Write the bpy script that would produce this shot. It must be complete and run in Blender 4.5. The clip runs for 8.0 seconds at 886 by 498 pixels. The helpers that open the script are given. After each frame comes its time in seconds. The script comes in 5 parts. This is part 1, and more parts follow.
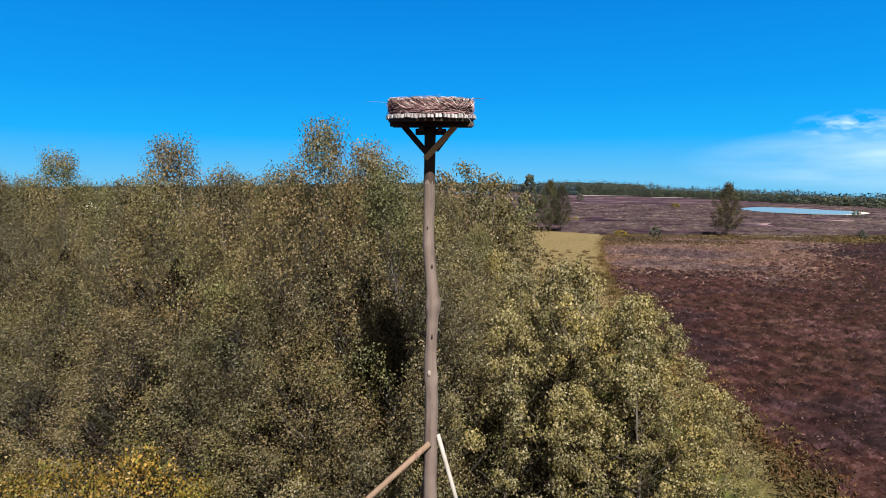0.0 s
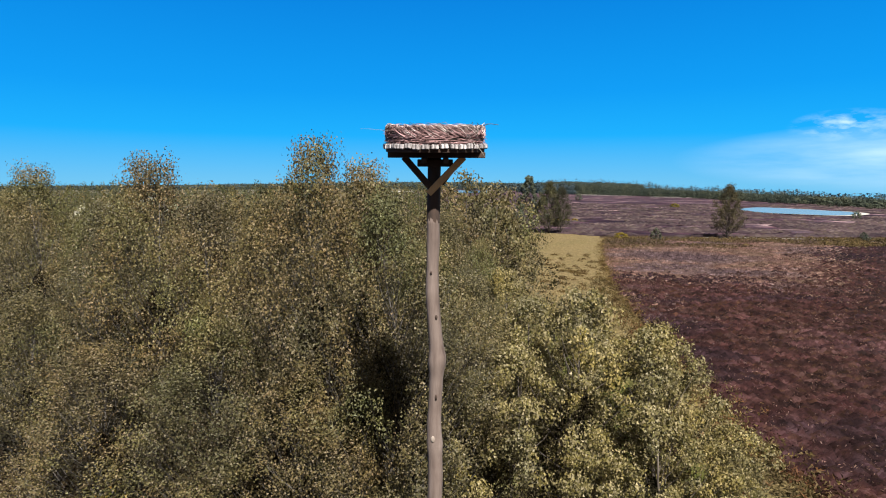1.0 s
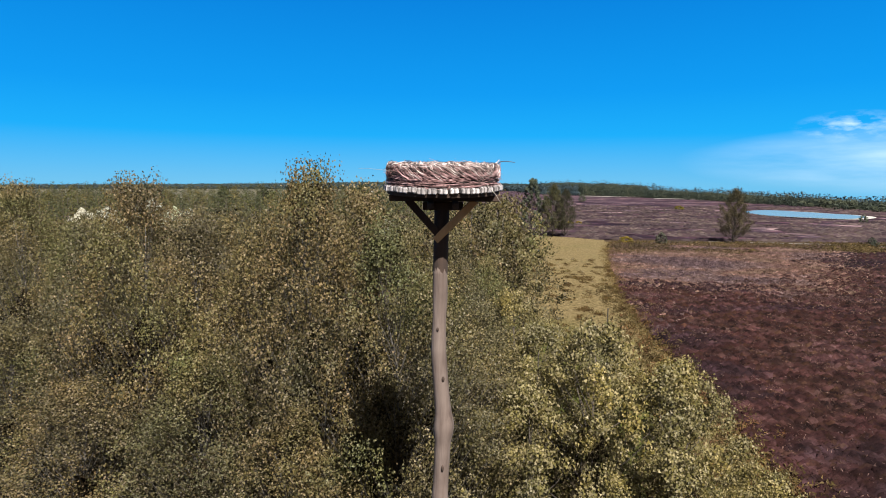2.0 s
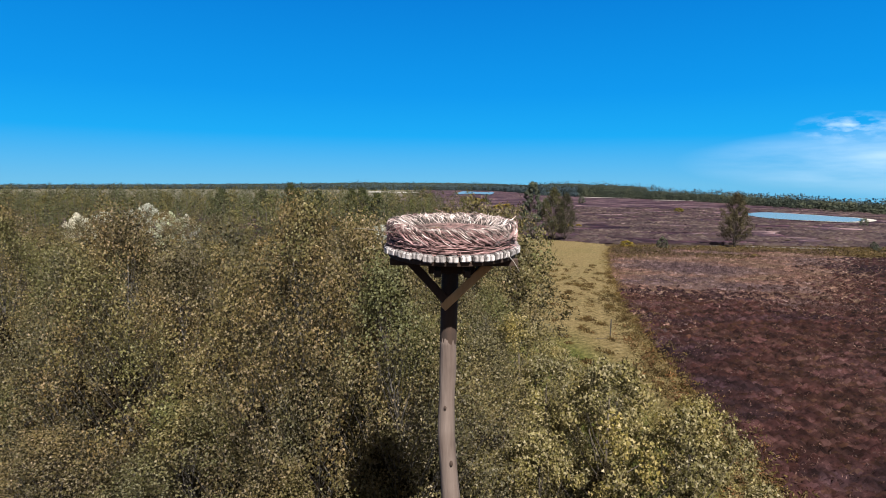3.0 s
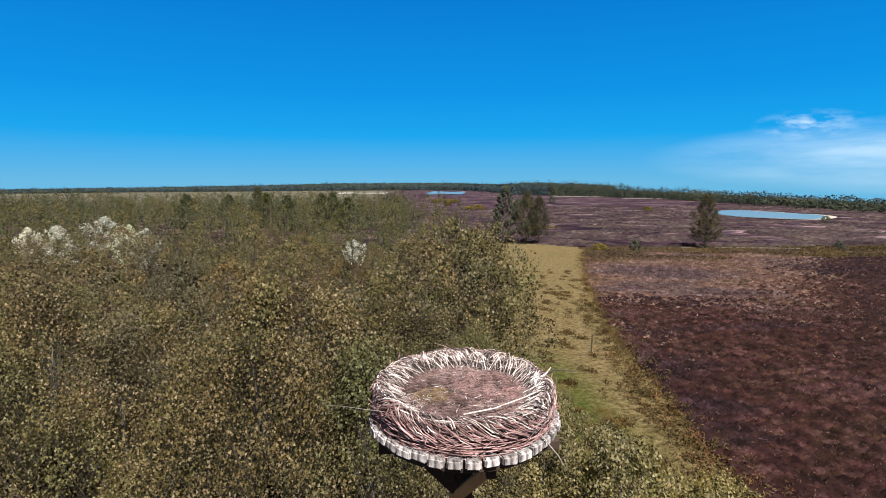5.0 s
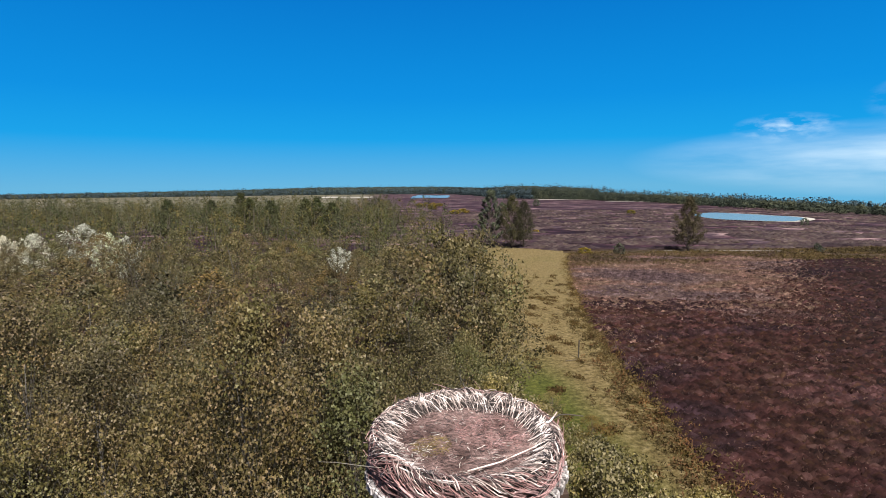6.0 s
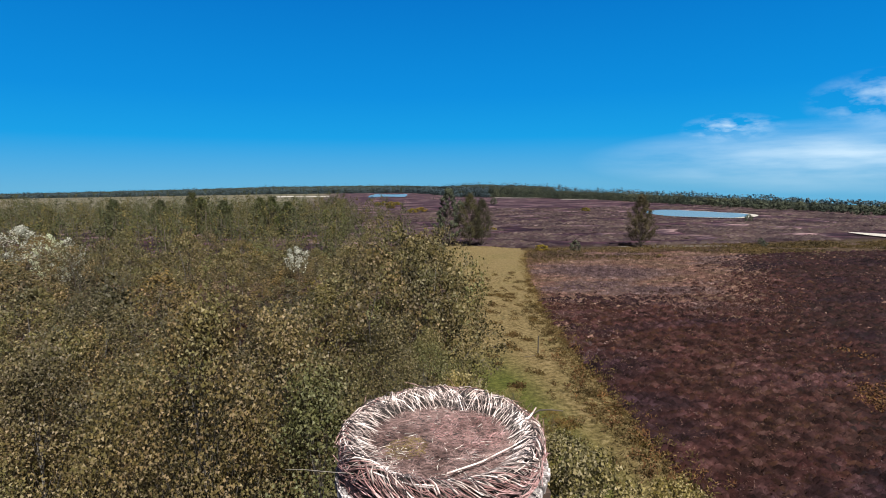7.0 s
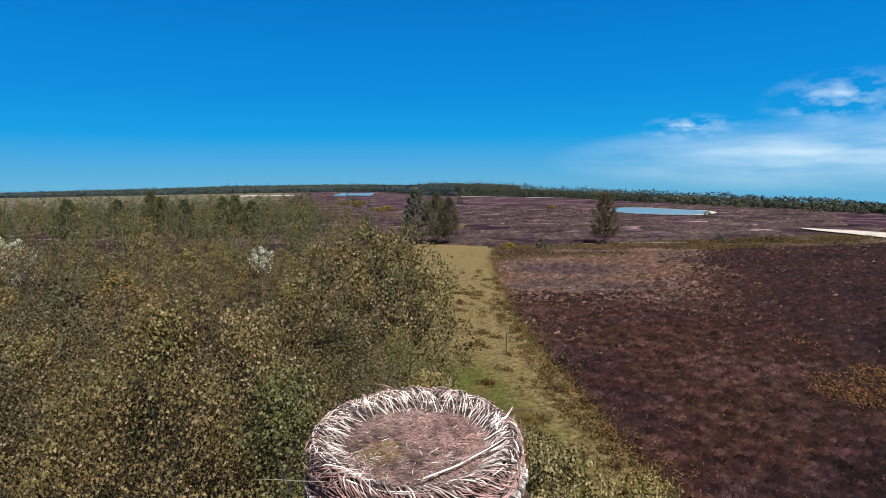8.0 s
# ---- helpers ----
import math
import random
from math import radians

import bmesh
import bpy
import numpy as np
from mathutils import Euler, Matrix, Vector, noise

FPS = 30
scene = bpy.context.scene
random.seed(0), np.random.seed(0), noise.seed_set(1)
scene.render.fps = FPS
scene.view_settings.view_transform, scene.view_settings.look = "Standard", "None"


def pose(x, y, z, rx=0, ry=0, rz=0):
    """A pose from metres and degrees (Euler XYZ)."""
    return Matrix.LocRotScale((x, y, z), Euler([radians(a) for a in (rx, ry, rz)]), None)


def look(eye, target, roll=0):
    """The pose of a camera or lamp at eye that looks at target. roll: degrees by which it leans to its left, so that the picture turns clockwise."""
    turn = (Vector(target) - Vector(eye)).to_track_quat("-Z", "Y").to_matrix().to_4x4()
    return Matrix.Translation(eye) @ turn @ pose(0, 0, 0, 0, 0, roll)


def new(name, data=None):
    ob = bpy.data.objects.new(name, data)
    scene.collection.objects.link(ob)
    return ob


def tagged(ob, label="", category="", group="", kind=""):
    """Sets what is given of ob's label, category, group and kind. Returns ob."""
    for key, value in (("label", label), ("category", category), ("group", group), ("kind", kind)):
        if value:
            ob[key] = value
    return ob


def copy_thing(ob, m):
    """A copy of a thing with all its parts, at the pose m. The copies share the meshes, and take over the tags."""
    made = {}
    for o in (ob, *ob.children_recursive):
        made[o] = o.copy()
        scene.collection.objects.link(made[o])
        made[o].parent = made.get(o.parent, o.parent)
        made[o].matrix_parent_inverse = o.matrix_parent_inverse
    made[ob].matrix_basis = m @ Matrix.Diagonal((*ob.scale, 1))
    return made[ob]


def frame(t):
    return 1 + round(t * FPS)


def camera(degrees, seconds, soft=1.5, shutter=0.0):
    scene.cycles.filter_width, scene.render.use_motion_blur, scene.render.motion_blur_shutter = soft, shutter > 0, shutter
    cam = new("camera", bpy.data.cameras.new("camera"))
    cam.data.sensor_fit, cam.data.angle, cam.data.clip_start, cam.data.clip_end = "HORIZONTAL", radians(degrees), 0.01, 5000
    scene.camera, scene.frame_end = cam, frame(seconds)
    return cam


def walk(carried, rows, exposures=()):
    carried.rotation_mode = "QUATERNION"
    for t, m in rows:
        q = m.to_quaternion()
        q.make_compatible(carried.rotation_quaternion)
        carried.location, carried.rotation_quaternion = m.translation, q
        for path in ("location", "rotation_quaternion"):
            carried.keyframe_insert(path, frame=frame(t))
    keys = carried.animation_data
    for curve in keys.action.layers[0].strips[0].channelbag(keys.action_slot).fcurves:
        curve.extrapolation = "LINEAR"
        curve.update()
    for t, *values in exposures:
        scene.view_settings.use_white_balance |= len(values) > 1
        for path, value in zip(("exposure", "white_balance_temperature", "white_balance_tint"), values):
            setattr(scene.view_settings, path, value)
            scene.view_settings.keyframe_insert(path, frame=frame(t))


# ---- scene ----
cam = camera(76.2, 8.0, soft=1.0)
PATH = [
    (0.0, (0.198, -10.229, 11.524), (0.218, -0.293, 10.388), 0.12),
    (0.5, (0.159, -9.480, 11.843), (0.309, 0.452, 10.695), 0.05),
    (1.0, (0.076, -8.780, 12.140), (0.130, 1.152, 10.982), 0.17),
    (1.5, (0.034, -8.199, 12.423), (0.038, 1.733, 11.263), 0.42),
    (3.0, (-0.120, -6.625, 13.436), (-0.094, 3.308, 12.281), 0.52),
    (3.5, (-0.219, -6.103, 13.736), (-0.141, 3.831, 12.586), 0.47),
    (4.0, (-0.308, -5.561, 14.030), (-0.125, 4.368, 12.857), 0.30),
    (4.5, (-0.359, -4.955, 14.362), (0.029, 4.967, 13.176), 0.08),
    (6.0, (-0.508, -4.256, 14.891), (0.285, 5.651, 13.786), -0.34),
    (6.5, (-0.533, -4.079, 14.812), (0.584, 5.795, 13.693), -0.41),
    (7.0, (-0.599, -4.007, 14.796), (0.928, 5.811, 13.665), -0.50),
    (7.5, (-0.622, -3.944, 14.797), (1.116, 5.837, 13.653), -0.56),
    (8.0, (-0.618, -3.860, 14.764), (1.479, 5.848, 13.603), -0.64),
]
walk(cam, [(t, look(eye, target, roll)) for t, eye, target, roll in PATH],
     exposures=[(0.0, 1.77), (1.5, 1.75), (3.5, 1.62), (4.5, 1.57), (6.5, 1.45), (8.0, 1.40)])

# ---- light: a clear spring day, the sun behind the camera and to its right ----
SUN_WAY = Vector((1.05, -3.3, 4.35)).normalized()
SUN_ELEVATION = math.asin(SUN_WAY.z)
SUN_TURN = math.atan2(SUN_WAY.x, SUN_WAY.y)

world = bpy.data.worlds.new("sky")
scene.world = world
world.use_nodes = True
wn, wl = world.node_tree.nodes, world.node_tree.links
wn.clear()
sky = wn.new("ShaderNodeTexSky")
sky.sky_type = "NISHITA"
sky.sun_disc = False
sky.sun_elevation = SUN_ELEVATION
sky.sun_rotation = SUN_TURN
sky.air_density, sky.dust_density, sky.ozone_density = 1.0, 0.1, 3.0
coords = wn.new("ShaderNodeTexCoord")
split = wn.new("ShaderNodeSeparateXYZ")
wl.new(coords.outputs["Generated"], split.inputs[0])
deep = wn.new("ShaderNodeValToRGB")
SKY_TONES = [(0.0, (0.14, 0.50, 0.80)), (0.030, (0.085, 0.46, 0.84)), (0.080, (0.004, 0.385, 0.88)), (0.15, (0.0, 0.30, 0.82)), (0.33, (0.0, 0.185, 0.64)), (0.55, (0.05, 0.09, 0.17)), (1.0, (0.03, 0.045, 0.075))]
while len(deep.color_ramp.elements) < len(SKY_TONES):
    deep.color_ramp.elements.new(0.5)
for k, (p, c) in enumerate(SKY_TONES):
    deep.color_ramp.elements[k].position = p
    deep.color_ramp.elements[k].color = (*c, 1)
wl.new(split.outputs["Z"], deep.inputs["Fac"])
toward = wn.new("ShaderNodeVectorMath")
toward.operation = "DOT_PRODUCT"
toward.inputs[1].default_value = SUN_WAY
wl.new(coords.outputs["Generated"], toward.inputs[0])
around = wn.new("ShaderNodeMapRange")
around.interpolation_type = "SMOOTHSTEP"
around.inputs[1].default_value, around.inputs[2].default_value = 0.05, 0.9
wl.new(toward.outputs["Value"], around.inputs[0])
aureole = wn.new("ShaderNodeMix")
aureole.data_type = "RGBA"
aureole.inputs[7].default_value = (0.34, 0.31, 0.29, 1)
wl.new(around.outputs[0], aureole.inputs[0])
wl.new(deep.outputs["Color"], aureole.inputs[6])
clear = wn.new("ShaderNodeBackground")
clear.inputs["Strength"].default_value = 0.015
wl.new(sky.outputs["Color"], clear.inputs["Color"])
blue = wn.new("ShaderNodeBackground")
blue.inputs["Strength"].default_value = 0.345
wl.new(aureole.outputs[2], blue.inputs["Color"])
blend = wn.new("ShaderNodeMixShader")
blend.inputs[0].default_value = 0.96
wl.new(clear.outputs[0], blend.inputs[1])
wl.new(blue.outputs[0], blend.inputs[2])
out = wn.new("ShaderNodeOutputWorld")
wl.new(blend.outputs[0], out.inputs["Surface"])

sun = new("sun", bpy.data.lights.new("sun", "SUN"))
sun.data.energy = 5.0
sun.data.angle = radians(0.53)
sun.data.color = (1.0, 0.95, 0.87)
sun.matrix_world = look(SUN_WAY * 60, (0, 0, 0))


# ---- materials ----
def material(name):
    m = bpy.data.materials.new(name)
    m.use_nodes = True
    nodes, links = m.node_tree.nodes, m.node_tree.links
    return m, nodes, links, nodes["Principled BSDF"]


def ramp(nodes, stops):
    r = nodes.new("ShaderNodeValToRGB")
    e = r.color_ramp.elements
    while len(e) < len(stops):
        e.new(0.5)
    for k, (p, c) in enumerate(stops):
        e[k].position = p
        e[k].color = (*c, 1)
    return r


def noise_node(nodes, links, scale, detail=4.0, rough=0.6, vector=None, stretch=None):
    n = nodes.new("ShaderNodeTexNoise")
    n.inputs["Scale"].default_value = scale
    n.inputs["Detail"].default_value = detail
    n.inputs["Roughness"].default_value = rough
    if vector is not None:
        if stretch:
            mp = nodes.new("ShaderNodeMapping")
            mp.inputs["Scale"].default_value = stretch
            links.new(vector, mp.inputs["Vector"])
            vector = mp.outputs["Vector"]
        links.new(vector, n.inputs["Vector"])
    return n


def mix_color(nodes, links, fac, a, b, blend="MIX"):
    n = nodes.new("ShaderNodeMix")
    n.data_type, n.blend_type = "RGBA", blend
    for value, socket in ((fac, n.inputs[0]), (a, n.inputs[6]), (b, n.inputs[7])):
        if isinstance(value, (int, float)):
            socket.default_value = value
        elif isinstance(value, tuple):
            socket.default_value = (*value, 1)
        else:
            links.new(value, socket)
    return n.outputs[2]


def bump(nodes, links, height, strength, distance, bsdf):
    b = nodes.new("ShaderNodeBump")
    b.inputs["Strength"].default_value = strength
    b.inputs["Distance"].default_value = distance
    links.new(height, b.inputs["Height"])
    links.new(b.outputs["Normal"], bsdf.inputs["Normal"])


def leaf_material(name, colours, translucent=0.14, rough=0.5, wash=((0.70, 0.66, 0.66), (1.28, 1.26, 1.05)), scale=0.35, broad=None, drift=0.08, single=True, relief=0.0):
    """Leaves: each leaf its own tone, each tree its own cast."""
    m, nodes, links, bsdf = material(name)
    geo = nodes.new("ShaderNodeNewGeometry")
    info = nodes.new("ShaderNodeObjectInfo")
    n = len(colours)
    tone = ramp(nodes, [(k / (n - 1), c) for k, c in enumerate(colours)])
    links.new(geo.outputs["Random Per Island"], tone.inputs["Fac"])
    cast = ramp(nodes, [(0.0, (0.58, 0.64, 0.62)), (0.25, (0.92, 0.98, 0.88)), (0.5, (1.12, 1.02, 0.90)), (0.75, (0.86, 1.00, 0.74)), (1.0, (1.22, 1.20, 1.08))])
    links.new(info.outputs["Random"], cast.inputs["Fac"])
    colour = mix_color(nodes, links, 1.0 if single else 0.0, tone.outputs["Color"], cast.outputs["Color"], "MULTIPLY")
    patch = noise_node(nodes, links, scale, 3.0, 0.55, geo.outputs["Position"])
    washed = ramp(nodes, [(0.36 + 0.28 * k / (len(wash) - 1), c) for k, c in enumerate(wash)])
    links.new(patch.outputs["Fac"], washed.inputs["Fac"])
    colour = mix_color(nodes, links, 1.0, colour, washed.outputs["Color"], "MULTIPLY")
    if broad:
        stretch = noise_node(nodes, links, drift, 5.0, 0.6, geo.outputs["Position"], (0.45, 1.0, 1.0))
        wide = ramp(nodes, [(0.38 + 0.24 * k / (len(broad) - 1), c) for k, c in enumerate(broad)])
        links.new(stretch.outputs["Fac"], wide.inputs["Fac"])
        colour = mix_color(nodes, links, 1.0, colour, wide.outputs["Color"], "MULTIPLY")
    links.new(colour, bsdf.inputs["Base Color"])
    bsdf.inputs["Roughness"].default_value = rough
    bsdf.inputs["Specular IOR Level"].default_value = 0.18 if rough < 0.85 else 0.06
    if relief:
        twiggy = noise_node(nodes, links, 7.0, 5.0, 0.7, geo.outputs["Position"])
        bump(nodes, links, twiggy.outputs["Fac"], 0.8, relief, bsdf)
    trans = nodes.new("ShaderNodeBsdfTranslucent")
    links.new(colour, trans.inputs["Color"])
    blend = nodes.new("ShaderNodeMixShader")
    blend.inputs[0].default_value = translucent
    links.new(bsdf.outputs[0], blend.inputs[1])
    links.new(trans.outputs[0], blend.inputs[2])
    links.new(blend.outputs[0], nodes["Material Output"].inputs["Surface"])
    return m


def streaky(name, stops, scale, stretch, rough=0.85, bump_strength=0.4, bump_distance=0.01, fine=60.0, per_piece=True, spread=0.45):
    """Weathered wood, bark and twigs: long grain and blotches, each piece its own tone."""
    m, nodes, links, bsdf = material(name)
    tex = nodes.new("ShaderNodeTexCoord")
    grain = noise_node(nodes, links, scale, 6.0, 0.65, tex.outputs["Object"], stretch)
    blot = noise_node(nodes, links, scale * 0.25, 3.0, 0.6, tex.outputs["Object"])
    colour = ramp(nodes, [(0.5 + (p - 0.5) * 0.5, c) for p, c in stops])
    add = nodes.new("ShaderNodeMath")
    add.operation = "MULTIPLY_ADD"
    add.inputs[1].default_value = 0.55
    links.new(grain.outputs["Fac"], add.inputs[0])
    half = nodes.new("ShaderNodeMath")
    half.operation = "MULTIPLY"
    half.inputs[1].default_value = 0.45
    links.new(blot.outputs["Fac"], half.inputs[0])
    links.new(half.outputs[0], add.inputs[2])
    links.new(add.outputs[0], colour.inputs["Fac"])
    result = colour.outputs["Color"]
    if per_piece:
        geo = nodes.new("ShaderNodeNewGeometry")
        info = nodes.new("ShaderNodeObjectInfo")
        both = nodes.new("ShaderNodeMath")
        both.operation = "ADD"
        links.new(geo.outputs["Random Per Island"], both.inputs[0])
        links.new(info.outputs["Random"], both.inputs[1])
        frac = nodes.new("ShaderNodeMath")
        frac.operation = "FRACT"
        links.new(both.outputs[0], frac.inputs[0])
        cast = ramp(nodes, [(0.0, (1 - spread, 0.97 - spread, 0.97 - spread)), (0.5, (1.0, 0.96, 0.95)), (1.0, (1.0 + spread, 0.97 + spread, 0.97 + spread))])
        links.new(frac.outputs[0], cast.inputs["Fac"])
        result = mix_color(nodes, links, 1.0, result, cast.outputs["Color"], "MULTIPLY")
    links.new(result, bsdf.inputs["Base Color"])
    bsdf.inputs["Roughness"].default_value = rough
    tiny = noise_node(nodes, links, fine, 4.0, 0.6, tex.outputs["Object"], stretch)
    bump(nodes, links, tiny.outputs["Fac"], bump_strength, bump_distance, bsdf)
    return m


BIRCH_LEAF = leaf_material("birch_leaf", [(0.0228, 0.0195, 0.0083), (0.0482, 0.0408, 0.0179), (0.0788, 0.0649, 0.0369), (0.0368, 0.0343, 0.0140), (0.1239, 0.1051, 0.0857), (0.0520, 0.0389, 0.0190)], 0.07, 0.7, ((0.62, 0.62, 0.62), (0.95, 0.94, 0.90), (1.20, 1.07, 0.88), (0.96, 1.08, 0.80)), 0.30)
GREEN_LEAF = leaf_material("green_birch_leaf", [(0.0269, 0.0218, 0.0078), (0.0557, 0.0422, 0.0145), (0.0882, 0.0640, 0.0308), (0.0432, 0.0364, 0.0120), (0.1259, 0.0902, 0.0686)], 0.07, 0.7, ((0.62, 0.64, 0.62), (1.0, 1.0, 0.95), (1.22, 1.14, 0.85)), 0.5)
BROAD_LEAF = leaf_material("broad_leaf", [(0.0376, 0.0344, 0.0123), (0.1023, 0.0841, 0.0287), (0.1760, 0.1452, 0.0921), (0.0654, 0.0581, 0.0184)], 0.10, 0.55, ((0.80, 0.84, 0.86), (1.0, 1.0, 0.9), (1.18, 1.12, 0.8)), 0.5, single=False)
YOUNG_LEAF = leaf_material("young_birch_leaf", [(0.0285, 0.0285, 0.0086), (0.0510, 0.0470, 0.0160), (0.0780, 0.0660, 0.0310), (0.0370, 0.0385, 0.0115)], 0.1, 0.8, ((0.50, 0.56, 0.58), (0.95, 0.98, 0.90), (1.25, 1.08, 0.90), (0.80, 0.98, 0.66)), 0.09, single=False)
YELLOW_LEAF = leaf_material("yellow_leaf", [(0.0865, 0.0622, 0.0167), (0.1628, 0.0930, 0.0263), (0.0611, 0.0680, 0.0167)])
BROWN_LEAF = leaf_material("budding_twigs", [(0.0347, 0.0326, 0.0209), (0.0501, 0.0475, 0.0301), (0.0300, 0.0340, 0.0194), (0.0630, 0.0588, 0.0431)], 0.15, 0.8, ((0.7, 0.75, 0.7), (1.2, 1.1, 1.0)), 0.06)
BUD_LEAF = leaf_material("opening_buds", [(0.0342, 0.0308, 0.0158), (0.0479, 0.0426, 0.0238), (0.0246, 0.0235, 0.0127)], 0.1, 0.8, ((0.7, 0.7, 0.7), (1.2, 1.15, 1.1)), 0.2)
PINE_LEAF = leaf_material("pine_needles", [(0.0238, 0.0323, 0.0238), (0.0497, 0.0564, 0.0475), (0.0367, 0.0423, 0.0389)], 0.1)
SPRUCE_LEAF = leaf_material("spruce_needles", [(0.0101, 0.0137, 0.0050), (0.0216, 0.0259, 0.0086), (0.0360, 0.0374, 0.0130)], 0.05)
BLOSSOM = leaf_material("white_blossom", [(0.48, 0.45, 0.42), (0.1200, 0.1040, 0.0720), (0.53, 0.51, 0.48), (0.48, 0.45, 0.42), (0.46, 0.43, 0.39)], 0.2, 0.8, ((0.9, 0.9, 0.9), (1.05, 1.05, 1.05)), 0.4)
GORSE = leaf_material("gorse_flowers", [(0.2574, 0.1645, 0.0121), (0.0796, 0.0603, 0.0144), (0.1225, 0.0932, 0.0202), (0.0613, 0.0549, 0.0121)], 0.2)
FAR_LEAF = leaf_material("far_wood", [(0.0230, 0.0300, 0.0205), (0.0275, 0.0345, 0.0235), (0.0320, 0.0385, 0.0265), (0.0245, 0.0315, 0.0240)], 0.1, 0.8, ((0.6, 0.68, 0.75), (0.95, 0.95, 0.95), (1.5, 1.35, 1.15)), 0.03, single=False)
# the bluish haze of distance is put into this leaf colour
FAR_HAZE = leaf_material("hazy_horizon_wood", [(0.0226, 0.0353, 0.0421), (0.0289, 0.0438, 0.0510), (0.0353, 0.0509, 0.0580)], 0.1, 0.8, ((0.85, 0.9, 0.95), (1.15, 1.15, 1.1)), 0.01, single=False)
CLUMPS = ((0.42, 0.39, 0.41), (0.86, 0.84, 0.86), (1.10, 1.05, 1.02), (2.05, 2.08, 2.12))
DRIFTS = ((0.62, 0.60, 0.72), (0.95, 0.95, 1.0), (1.20, 1.0, 0.90), (0.95, 0.92, 0.74), (1.6, 1.5, 1.42))
CANOPY = leaf_material("far_canopy", [(0.0137, 0.0180, 0.0137), (0.0166, 0.0209, 0.0158)], 0.0, 0.9, ((0.6, 0.66, 0.7), (1.0, 1.0, 1.0), (1.4, 1.3, 1.15)), 0.12, single=False, relief=0.5)
HEATHER_TUFT = leaf_material("heather_tufts", [(0.0139, 0.0066, 0.0065), (0.0181, 0.0091, 0.0100), (0.0228, 0.0127, 0.0138), (0.0114, 0.0050, 0.0058), (0.0207, 0.0112, 0.0086)], 0.1, 0.9, CLUMPS, 0.95, DRIFTS, 0.10, single=False, relief=0.12)
HEATHER_DARK = leaf_material("dark_heather_tufts", [(0.0111, 0.0066, 0.0071), (0.0135, 0.0071, 0.0088), (0.0161, 0.0091, 0.0113), (0.0094, 0.0066, 0.0071), (0.0147, 0.0080, 0.0084)], 0.1, 0.9, ((0.55, 0.53, 0.57), (0.90, 0.88, 0.92), (1.10, 1.04, 1.02), (1.75, 1.68, 1.66)), 0.95, DRIFTS, 0.10, single=False, relief=0.12)
FIELD_TUFT = leaf_material("bleached_heath_tufts", [(0.0530, 0.0352, 0.0316), (0.0639, 0.0440, 0.0404), (0.0755, 0.0539, 0.0502), (0.0576, 0.0394, 0.0340)], 0.1, 0.9, CLUMPS, 0.8, DRIFTS, 0.09, single=False, relief=0.12)
FAR_TUFT = leaf_material("far_heather_tufts", [(0.0246, 0.0166, 0.0190), (0.0344, 0.0240, 0.0268), (0.0204, 0.0138, 0.0165), (0.0508, 0.0397, 0.0392), (0.0295, 0.0222, 0.0197)], 0.1, 0.9, ((0.60, 0.56, 0.62), (0.95, 0.92, 0.95), (1.15, 1.1, 1.05), (1.6, 1.55, 1.5)), 0.07, single=False)
OLIVE_TUFT = leaf_material("olive_grass_tufts", [(0.0297, 0.0241, 0.0095), (0.0534, 0.0427, 0.0181), (0.0814, 0.0636, 0.0354), (0.0397, 0.0340, 0.0126)], 0.1, 0.9, ((0.6, 0.58, 0.6), (1.25, 1.1, 1.0)), 0.11, single=False)
DRY_TUFT = leaf_material("dry_grass_tufts", [(0.0900, 0.0581, 0.0243), (0.0615, 0.0466, 0.0143), (0.1236, 0.0835, 0.0446), (0.0427, 0.0328, 0.0101)], 0.2, 0.9, single=False)
RUST_TUFT = leaf_material("rusty_grass_tufts", [(0.0954, 0.0467, 0.0213), (0.0661, 0.0326, 0.0171), (0.1176, 0.0638, 0.0363), (0.0552, 0.0390, 0.0193)], 0.2, 0.9, single=False)
PATH_TUFT = leaf_material("path_tufts", [(0.0432, 0.0302, 0.0130), (0.0648, 0.0446, 0.0187), (0.0504, 0.0259, 0.0130), (0.0540, 0.0461, 0.0158)], 0.15, 0.9, single=False)
BIRCH_BARK = streaky("birch_bark", [(0.30, (0.0097, 0.0080, 0.0069)), (0.5, (0.0329, 0.0290, 0.0251)), (0.72, (0.0929, 0.0871, 0.0774))], 3.0, (1, 1, 3), 0.8, 0.3)
# near-black, standing for the shade inside the crowns
CROWN_SHADE = leaf_material("crown_shade", [(0.0086, 0.0065, 0.0043), (0.0158, 0.0122, 0.0086), (0.0245, 0.0194, 0.0137)], 0.0, 0.9)
BARK = streaky("bark", [(0.300, (0.0216, 0.0162, 0.0126)), (0.700, (0.0612, 0.0504, 0.0396))], 5.0, (1, 1, 0.2))
POLE_WOOD = streaky("pole_wood", [(0.225, (0.0466, 0.0302, 0.0238)), (0.438, (0.0825, 0.0593, 0.0498)), (0.625, (0.1045, 0.0783, 0.0671)), (0.812, (0.1374, 0.1058, 0.0920))], 6.0, (1.6, 1.6, 0.12), 0.85, 0.6, 0.012, 30.0, False)
SCAR_WOOD = streaky("scar_wood", [(0.300, (0.1250, 0.0953, 0.0773)), (0.700, (0.1786, 0.1488, 0.1250))], 12.0, (1, 1, 0.4), 0.8, 0.4, 0.006, 40.0, False)
RAW_WOOD = streaky("raw_wood", [(0.300, (0.0813, 0.0464, 0.0290)), (0.700, (0.1219, 0.0784, 0.0523))], 6.0, (1.5, 1.5, 0.15), 0.8, 0.5, 0.01, 30.0, False)
